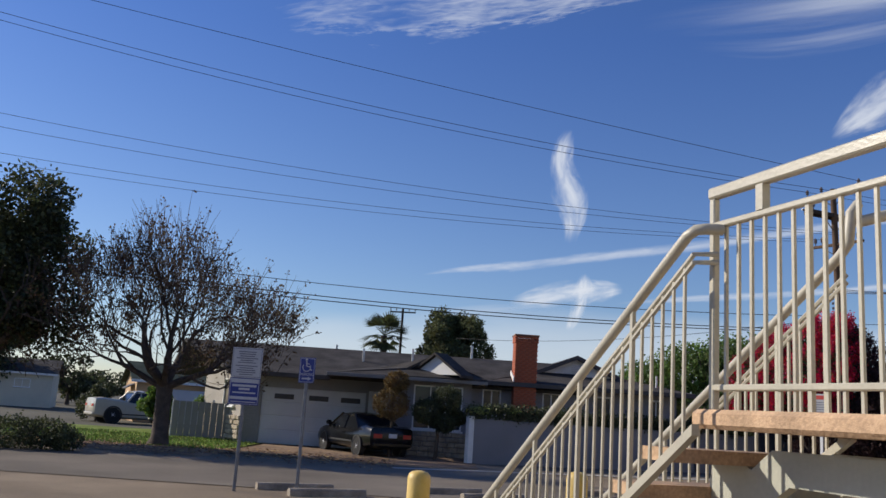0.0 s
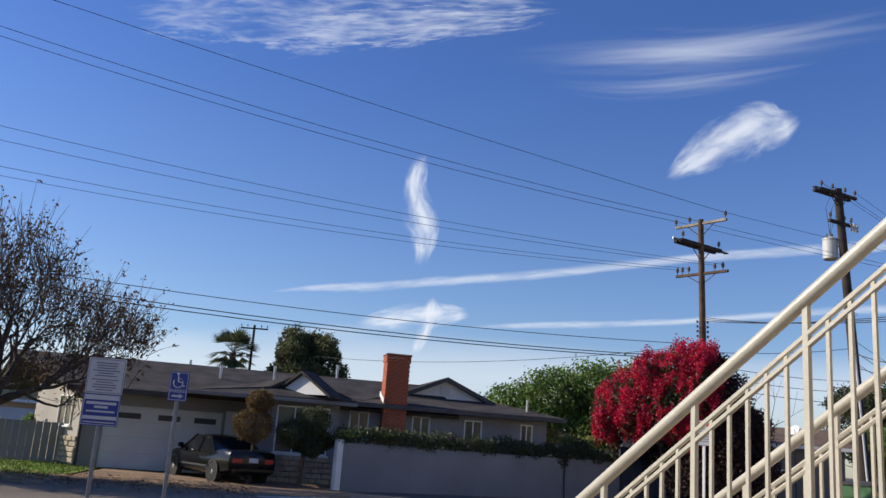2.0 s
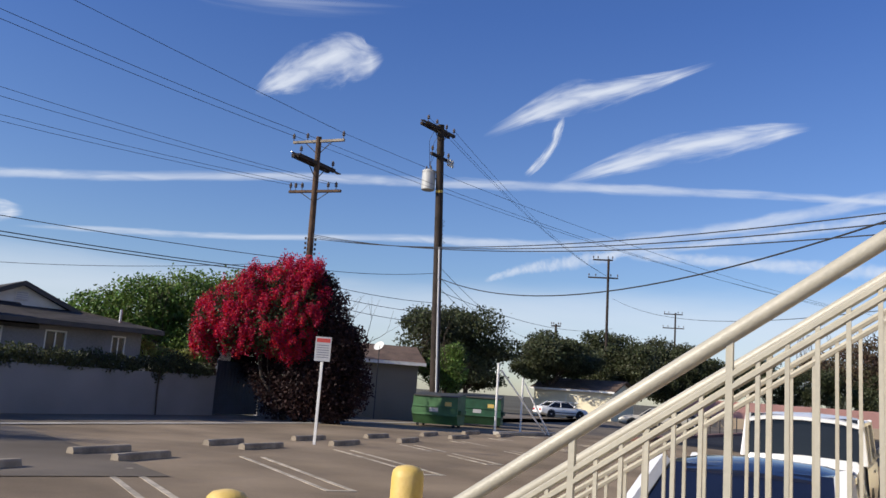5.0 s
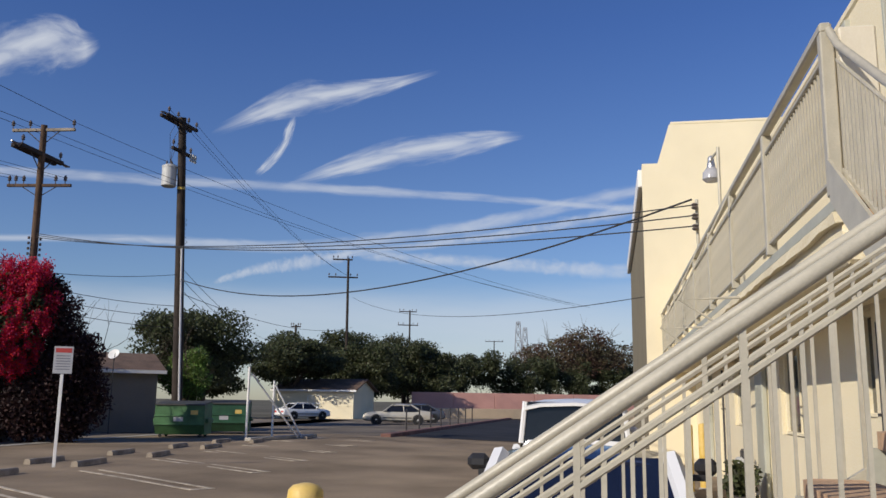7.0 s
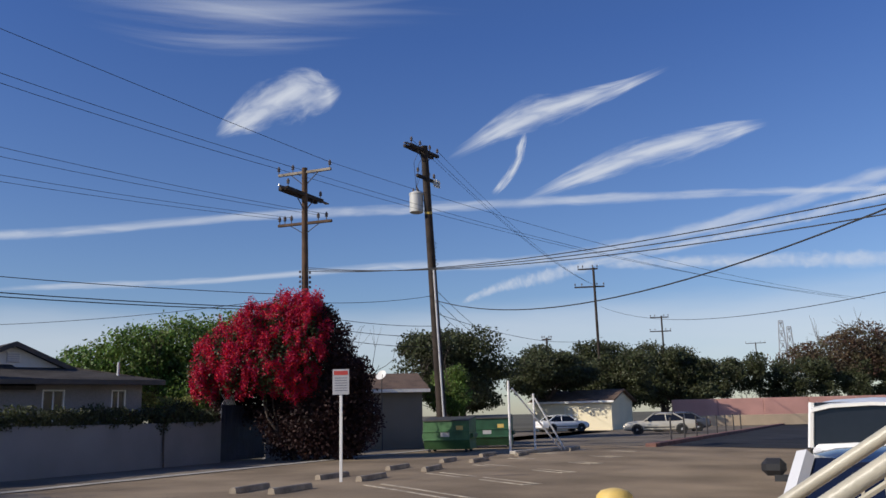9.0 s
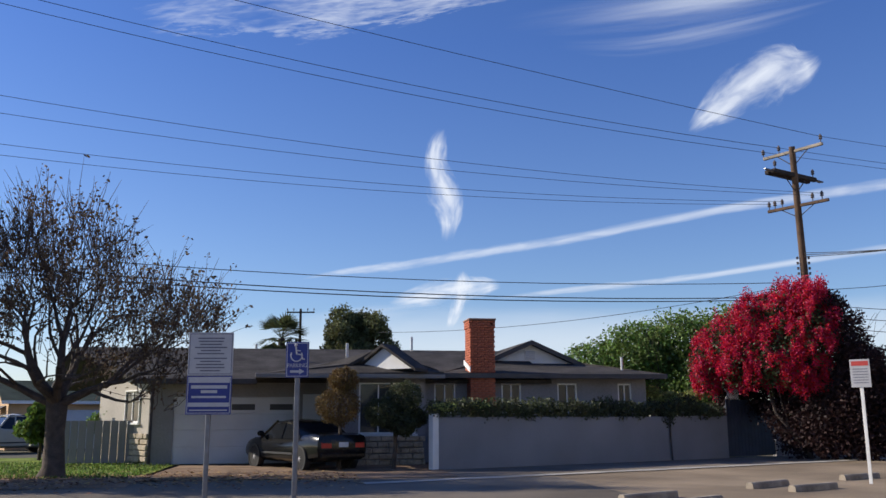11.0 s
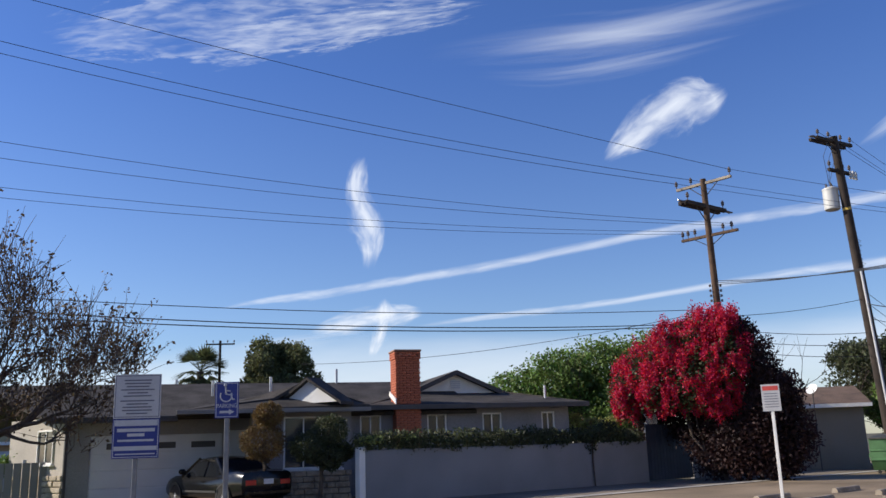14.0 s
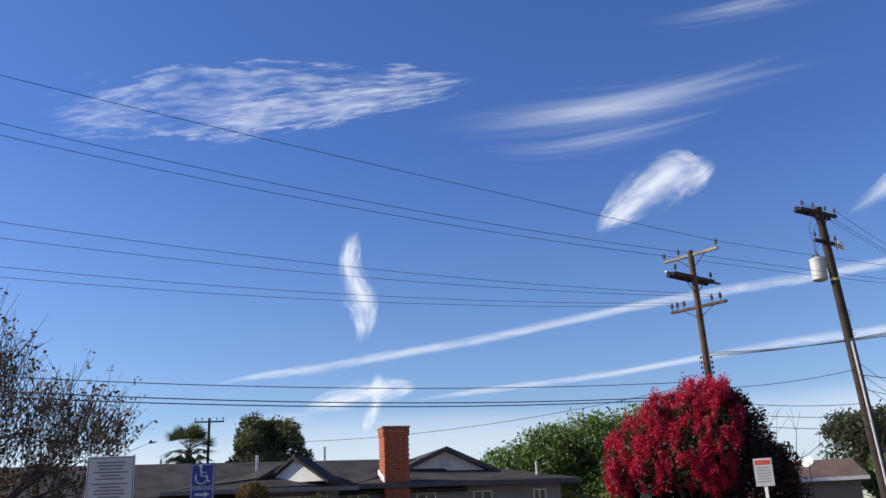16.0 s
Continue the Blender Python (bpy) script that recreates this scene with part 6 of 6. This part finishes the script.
tree("street_tree", 69.5, 39.8, "spreading dark tree over the pale house", ball(4.6, 2.4, 14, 19, 5.4), 16000, 0.3, LEAF_DARK, 0.24, 2.8, 73)
tree("street_tree", 84.0, 42.0, "dense dark green tree beyond the lot", ball(5.6, 3.4, 16, 20, 5.8), 18000, 0.34, LEAF_DARK, 0.3, 2.5, 74)
tree("street_tree", 93.0, 39.0, "olive green tree beyond the lot", ball(4.6, 3.6, 16, 21, 5.4), 15000, 0.32, material("leaf_olive", (0.06, 0.065, 0.028), 0.7, 0.3, 0.5, 30, 0, island=0.5, leaf=True), 0.3, 2.5, 75)
tree("street_tree", 78.0, 36.0, "dark green tree beside the pale house", ball(3.6, 3.0, 12, 24, 4.6), 12000, 0.32, LEAF_DARK, 0.25, 2.0, 77)
tree("street_tree", 88.5, 35.5, "dark green tree beyond the lot", ball(4.4, 3.4, 14, 25, 4.8), 13000, 0.34, LEAF_DARK, 0.25, 2.0, 78)
tree("street_tree", 62.0, 44.0, "dark green tree behind the alley", ball(4.2, 2.6, 12, 26, 3.8), 11000, 0.32, LEAF_DARK, 0.25, 1.8, 79)
tree("rust_tree", 128.0, 26.0, "large spreading tree with rusty autumn leaves", ball(9.5, 4.0, 18, 22, 8.4), 15000, 0.42, LEAF_RED, 0.5, 4.5, 76, length=3.6, shell=0.6)
for i in range(14):
    w = radians(-50)
    x, y = 101 + math.cos(w) * i * 4.6 + i * 0.9, 42 + math.sin(w) * i * 4.6
    tree("hedge_tree", x, y, "dark green clipped tree in a row behind the wall", ball(3.4, 3.0, 9, 80 + i, 4.6 + (i % 3) * 0.3), 6000, 0.34, LEAF_DARK, 0.16, 1.6, 81 + i, depth=2, length=1.0)
tree("back_tree", 33.5, 48.0, "grey-green garden tree behind the houses", ball(2.4, 1.8, 8, 31, 4.6), 5000, 0.26, LEAF_DARK, 0.15, 2.5, 91)
tree("back_tree", 20.0, 66.0, "small garden tree behind the houses", ball(1.8, 1.3, 7, 32, 4.6), 3000, 0.26, LEAF_DARK, 0.15, 2.5, 92)
tree("back_tree", -20.0, 72.0, "dark street tree at the end of the street", ball(4.5, 3.0, 10, 33, 4.6), 8000, 0.36, LEAF_DARK, 0.2, 2.5, 93)

rt = random.Random(77)
for i in range(26):
    az, dist = radians(52 + i * 2.3), rt.uniform(95, 150)
    tree("skyline_tree", dist * math.cos(az), dist * math.sin(az), "distant dark street tree on the skyline", ball(rt.uniform(3, 5.5), rt.uniform(1.8, 2.8), 7, 300 + i, rt.uniform(2.6, 4.0)), 1800, 0.5, LEAF_DARK, 0.2, 1.6, 400 + i, depth=2, length=1.0)
# side of the garage: fence, planter and pots
FN = thing("garden_fence", HOUSEF @ pose(-4.3, 30.2, 0), "weathered grey-white board fence beside the garage", "fence")
for i in range(12):
    part("board", Shape().box(-3.2 + i * 0.26, 0, 0.05, -3.2 + i * 0.26 + 0.24, 0.03, 1.45, None, 0.006), STUCCO_GREY, FN)
for x in (-3.2, -1.6, 0.0):
    part("post", Shape().box(x - 0.05, 0.04, 0, x + 0.05, 0.14, 1.55, None, 0.01), WHITE_DIM, FN)
tree("garden_shrub", 0.4, 33.2, "leafy green garden shrub by the fence", ball(0.9, 0.9, 7, 61, 1.2), 3000, 0.14, LEAF_GREEN, 0.05, 0.6, 62, depth=1, length=0.5)
tree("garden_shrub", -2.1, 35.0, "spiky green yucca-like garden shrub", ball(0.8, 1.0, 6, 63, 1.4), 2400, 0.3, LEAF_GREEN, 0.06, 0.7, 64, depth=1, length=0.5)
tree("garden_shrub", -6.4, 46.0, "green hedge shrub along the neighbour's drive", ball(1.2, 1.2, 7, 65, 1.2), 3000, 0.16, LEAF_DARK, 0.06, 0.6, 66, depth=1, length=0.5)


def tower(x, y, h, label):
    root = thing("lattice_tower", pose(x, y, 0, 0, 0, 20), label, "pylon")
    s = Shape()
    n = 9
    for k in range(n):
        z0, z1 = h * k / n, h * (k + 1) / n
        a, b = 3.2 - 2.4 * (k / n) ** 0.8, 3.2 - 2.4 * ((k + 1) / n) ** 0.8
        c0 = [(a, a, z0), (-a, a, z0), (-a, -a, z0), (a, -a, z0)]
        c1_ = [(b, b, z1), (-b, b, z1), (-b, -b, z1), (b, -b, z1)]
        for i in range(4):
            j = (i + 1) % 4
            s.tube([c0[i], c1_[i]], 0.16, 4)
            s.tube([c0[i], c1_[j]], 0.09, 4)
            s.tube([c0[j], c1_[i]], 0.09, 4)
            s.tube([c1_[i], c1_[j]], 0.09, 4)
    part("frame", s, TOWER, root)
    for z in (h * 0.72, h * 0.85, h * 0.97):
        part("cross_arm", Shape().tube([(-4.5, 0, z), (4.5, 0, z)], 0.2, 4).tube([(-4.5, 0, z), (0, 0, z + 1.4), (4.5, 0, z)], 0.1, 4), TOWER, root)


tower(360, 101.8, 36.5, "grey steel lattice power pylon on the skyline")
tower(395, 108.5, 37, "grey steel lattice power pylon on the skyline")
tower(120, 430, 34, "grey steel lattice power pylon far behind the roofs")
tower(235, 420, 34, "grey steel lattice power pylon far behind the roofs")

# ---- clouds ----


def cloud_stuff(name, sharp, grain, stretch, density, warp=0.3, ends=1.6, flat=1.0):
    m = bpy.data.materials.new(name)
    m.use_nodes = True
    n, link = m.node_tree.nodes, m.node_tree.links.new
    n.remove(n["Principled BSDF"])
    uv, mp, nz, nz2 = n.new("ShaderNodeUVMap"), n.new("ShaderNodeMapping"), n.new("ShaderNodeTexNoise"), n.new("ShaderNodeTexNoise")
    uv.uv_map = "UVMap"
    mp.inputs["Scale"].default_value = (stretch[0], stretch[1], 1)
    nz.inputs["Scale"].default_value, nz.inputs["Detail"].default_value, nz.inputs["Distortion"].default_value = grain, 7, 0.6
    nz2.inputs["Scale"].default_value, nz2.inputs["Detail"].default_value = grain * 0.35, 3
    link(uv.outputs[0], mp.inputs[0])
    link(mp.outputs[0], nz.inputs["Vector"])
    link(mp.outputs[0], nz2.inputs["Vector"])
    # the outline itself is pulled about by coarser noise, so that the rim is ragged
    nw, c0, sc, ad = n.new("ShaderNodeTexNoise"), n.new("ShaderNodeVectorMath"), n.new("ShaderNodeVectorMath"), n.new("ShaderNodeVectorMath")
    nw.inputs["Scale"].default_value, nw.inputs["Detail"].default_value, nw.inputs["Roughness"].default_value = grain * 0.6, 6, 0.62
    c0.operation, sc.operation, ad.operation = "SUBTRACT", "MULTIPLY", "ADD"
    c0.inputs[1].default_value, sc.inputs[1].default_value = (0.5, 0.5, 0.5), (warp * 0.35, warp * 2.2, 0)
    link(mp.outputs[0], nw.inputs["Vector"])
    link(nw.outputs["Color"], c0.inputs[0])
    link(c0.outputs[0], sc.inputs[0])
    link(uv.outputs[0], ad.inputs[0])
    link(sc.outputs[0], ad.inputs[1])
    sep = n.new("ShaderNodeSeparateXYZ")
    link(ad.outputs[0], sep.inputs[0])
    fade = []
    for i, gain in ((0, ends), (1, flat)):
        a, b, c = n.new("ShaderNodeMath"), n.new("ShaderNodeMath"), n.new("ShaderNodeMath")
        a.operation, b.operation, c.operation = "SUBTRACT", "MULTIPLY", "MULTIPLY"
        a.inputs[0].default_value = 1.0
        link(sep.outputs[i], a.inputs[1])
        link(sep.outputs[i], b.inputs[0])
        link(a.outputs[0], b.inputs[1])
        link(b.outputs[0], c.inputs[0])
        c.inputs[1].default_value = 4.0 * gain
        c.use_clamp = True
        fade.append(c)
    env, add, mr = n.new("ShaderNodeMath"), n.new("ShaderNodeMath"), n.new("ShaderNodeMapRange")
    env.operation, add.operation = "MULTIPLY", "MULTIPLY"
    link(fade[0].outputs[0], env.inputs[0])
    link(fade[1].outputs[0], env.inputs[1])
    nn = n.new("ShaderNodeMath")
    nn.operation = "ADD"
    link(nz.outputs["Fac"], nn.inputs[0])
    link(nz2.outputs["Fac"], nn.inputs[1])
    link(env.outputs[0], add.inputs[0])
    link(nn.outputs[0], add.inputs[1])
    mr.interpolation_type = "SMOOTHSTEP"
    mr.inputs[1].default_value, mr.inputs[2].default_value = sharp
    mr.inputs[3].default_value, mr.inputs[4].default_value = 0, density
    link(add.outputs[0], mr.inputs[0])
    tr, em, mx = n.new("ShaderNodeBsdfTransparent"), n.new("ShaderNodeEmission"), n.new("ShaderNodeMixShader")
    em.inputs[0].default_value, em.inputs[1].default_value = (0.86, 0.91, 1.0, 1), 0.9
    link(mr.outputs[0], mx.inputs[0])
    link(tr.outputs[0], mx.inputs[1])
    link(em.outputs[0], mx.inputs[2])
    link(mx.outputs[0], n["Material Output"].inputs[0])
    return m


def cloud(rows, mat, label, far=2400.0, sub=10):
    """A band of cloud high in the sky: rows of bearing, height and half-width in degrees."""
    pts = []
    m = len(rows)
    for i in range((m - 1) * sub + 1):
        t = i / sub
        k = min(int(t), m - 2)
        f = t - k
        q0, q1, q2, q3 = (np.array(rows[max(0, min(m - 1, j))], float) for j in (k - 1, k, k + 1, k + 2))
        pts.append(0.5 * (2 * q1 + (q2 - q0) * f + (2 * q0 - 5 * q1 + 4 * q2 - q3) * f * f + (3 * q1 - q0 - 3 * q2 + q3) * f ** 3))
    v, uvs = [], []
    cross = 6
    for i, p in enumerate(pts):
        d = pts[min(i + 1, len(pts) - 1)] - pts[max(i - 1, 0)]
        L = math.hypot(d[0], d[1]) or 1
        for c in range(cross + 1):
            w = (c / cross * 2 - 1) * max(0.02, p[2]) * (1.38 if mat is PUFF else 1.24 if mat is FLECK else 1.5 if mat is VEIL else 1.1)
            az, el = radians(p[0] - d[1] / L * w), radians(p[1] + d[0] / L * w)
            v.append((far * math.cos(el) * math.cos(az), far * math.cos(el) * math.sin(az), far * math.sin(el)))
            uvs.append((i / (len(pts) - 1), c / cross))
    f = [(i * (cross + 1) + c, i * (cross + 1) + c + 1, (i + 1) * (cross + 1) + c + 1, (i + 1) * (cross + 1) + c) for i in range(len(pts) - 1) for c in range(cross)]
    me = bpy.data.meshes.new("cloud")
    me.from_pydata(v, [], f)
    layer = me.uv_layers.new(name="UVMap")
    for lp in me.loops:
        layer.data[lp.index].uv = uvs[lp.vertex_index]
    me.materials.append(mat)
    return tagged(new("cloud", me), label, "cloud", kind="structure")


PUFF = cloud_stuff("cloud_puff", (0.2, 1.5), 3.4, (1.6, 1.5), 0.94, 0.34, 1.9)
TRAIL = cloud_stuff("cloud_trail", (0.3, 1.4), 2.5, (14.0, 1.0), 0.6, 0.2, 3.0)
VEIL = cloud_stuff("cloud_veil", (0.4, 1.8), 2.2, (1.3, 3.2), 0.35, 0.3, 1.0)
FLECK = cloud_stuff("cloud_fleck", (0.7, 1.5), 8.0, (2.4, 2.0), 0.44, 0.45, 1.4, 1.3)
HAZE = cloud_stuff("cloud_haze", (0.05, 1.4), 1.2, (3.0, 1.0), 0.72)
cloud([(69.4, 19.4, 0.26), (69.9, 18.4, 0.63), (70.1, 17.2, 0.74), (69.9, 16.1, 0.93), (69.5, 15.1, 1.12), (69.2, 14, 0.86), (69.2, 12.9, 0.56), (69.4, 11.5, 0.3)], PUFF, "twisted white wisp of cloud")
cloud([(52.9, 18.2, 0.28), (51.8, 19, 0.71), (50.4, 19.8, 1.21), (48.7, 20.7, 1.5), (47, 21.3, 1.44), (45.4, 21.4, 0.94), (44.2, 22, 0.29)], PUFF, "bright white feathered cloud")
cloud([(80.2, 8.9, 0.07), (77.2, 9.6, 0.22), (73.1, 10.1, 0.38), (67.3, 11, 0.41), (61.7, 11.7, 0.44), (51.7, 13.1, 0.39), (44.3, 13.6, 0.45), (36.6, 13.9, 0.45), (28.9, 14, 0.44), (21.5, 13.8, 0.38), (13.9, 13.3, 0.33), (6, 12.6, 0.33), (-2, 11.8, 0.3)], TRAIL, "long thin white vapour trail")
cloud([(67.4, 7.8, 0.11), (63.6, 8.2, 0.22), (58.1, 8.6, 0.29), (52.8, 9, 0.28), (42.4, 9.9, 0.37), (36.7, 10, 0.49), (31, 10.05, 0.55), (25.4, 10.75, 0.6), (19.9, 11.6, 0.6), (14.7, 12.65, 0.58), (9.2, 13.75, 0.6), (3, 14.9, 0.6), (-4, 16.1, 0.6)], TRAIL, "broad spreading white vapour trail")
cloud([(31, 9.2, 0.25), (22, 10.5, 0.4), (15, 11.55, 0.5), (8, 12.8, 0.5), (2, 13.9, 0.4)], TRAIL, "soft edge of a spreading vapour trail")
cloud([(73.4, 7.6, 0.3), (71.1, 8.1, 0.68), (68.9, 8.5, 0.82), (67.2, 8.7, 0.6), (65.5, 8.9, 0.22)], PUFF, "small low white cloud")
cloud([(68.2, 9.9, 0.19), (68.3, 8.9, 0.6), (68.5, 7.8, 0.52), (68.9, 6.8, 0.34), (69.3, 5.9, 0.15)], PUFF, "small upright cloud tuft")
cloud([(82.3, 6.1, 0.36), (77.2, 6.7, 0.59), (72.6, 7.2, 0.67), (68.1, 7.6, 0.37)], VEIL, "faint low veil of cloud")
cloud([(37.3, 16.9, 0.3), (34.5, 18.3, 0.59), (32.5, 19.2, 0.88), (30.5, 19.8, 1.1), (28.5, 20.2, 0.8), (26.2, 20.7, 0.54), (24.1, 21.2, 0.32), (20.8, 22.2, 0.17)], PUFF, "feathered slanting white cloud")
cloud([(31.4, 18.7, 0.15), (31.8, 17.7, 0.3), (32.1, 16.7, 0.3), (32.9, 15.6, 0.26), (34, 14.5, 0.19)], PUFF, "short kinked vapour trail")
cloud([(32.2, 14, 0.22), (28.8, 15.2, 0.55), (25.8, 16.1, 0.83), (23.1, 16.7, 0.96), (20.1, 17.1, 0.77), (17.6, 17.5, 0.48), (15.1, 17.8, 0.17)], PUFF, "feathered slanting white cloud")
cloud([(27.3, 9.6, 0.29), (21.8, 9.5, 0.53), (15, 9.1, 0.6), (9.8, 8.7, 0.63), (0, 8, 0.5)], TRAIL, "faint low vapour trail")
cloud([(36.4, 7.4, 0.19), (33.7, 8.4, 0.45), (30.7, 9, 0.59), (26.9, 9.8, 0.51)], TRAIL, "faint fanned vapour trail")
cloud([(94.8, 24.1, 0.61), (91, 25, 1.43), (87, 26.1, 2.05), (82.6, 27, 2.67), (77.6, 27.6, 2.55), (72.4, 28.1, 2.17), (66.5, 28.5, 1.75), (61, 28.8, 1.24), (56.4, 29.5, 0.5)], FLECK, "flecked bank of high mackerel cloud")
cloud([(84.4, 25.5, 0.34), (79.5, 26.5, 1.12), (74, 27.1, 1.37), (68.2, 27.9, 1.1), (62.3, 28.5, 0.8), (58.1, 29, 0.29)], FLECK, "flecked bank of high mackerel cloud")
cloud([(69.1, 25.4, 0.29), (63.3, 26.1, 0.96), (56.3, 26.3, 1.32), (50.2, 26.3, 1.21), (44.2, 26.8, 1.03), (38.6, 27.2, 0.97), (32.7, 27.5, 0.91)], VEIL, "streaked veil of high cirrus")
cloud([(65, 25, 0.22), (58.4, 25.9, 0.66), (52.2, 26, 0.79), (47.1, 25.7, 0.49), (43.3, 25.6, 0.2)], VEIL, "streaked veil of high cirrus")
cloud([(65.6, 26.2, 0.56), (57.5, 26.1, 1.07), (51.8, 26.1, 1.22), (45.8, 26.3, 1.2), (38, 26.3, 1.01), (29.1, 25.8, 0.75)], VEIL, "streaked veil of high cirrus")
cloud([(63.8, 24.7, 0.36), (55.6, 24.1, 0.73), (47.5, 24.5, 0.79), (39.8, 25.1, 0.48)], VEIL, "thin veil of high cirrus")
cloud([(50.3, 31.3, 0.21), (43.5, 30.9, 0.67), (37.9, 30.6, 0.83), (32.1, 30, 0.77)], VEIL, "streaked veil of high cirrus")
cloud([(112, 3.0, 2.0), (90, 3.8, 2.6), (70, 4.6, 3.0), (50, 4.4, 2.8), (30, 4.8, 3.2), (10, 5.2, 3.4), (-15, 4.8, 3.0)], HAZE, "pale bank of low haze cloud")
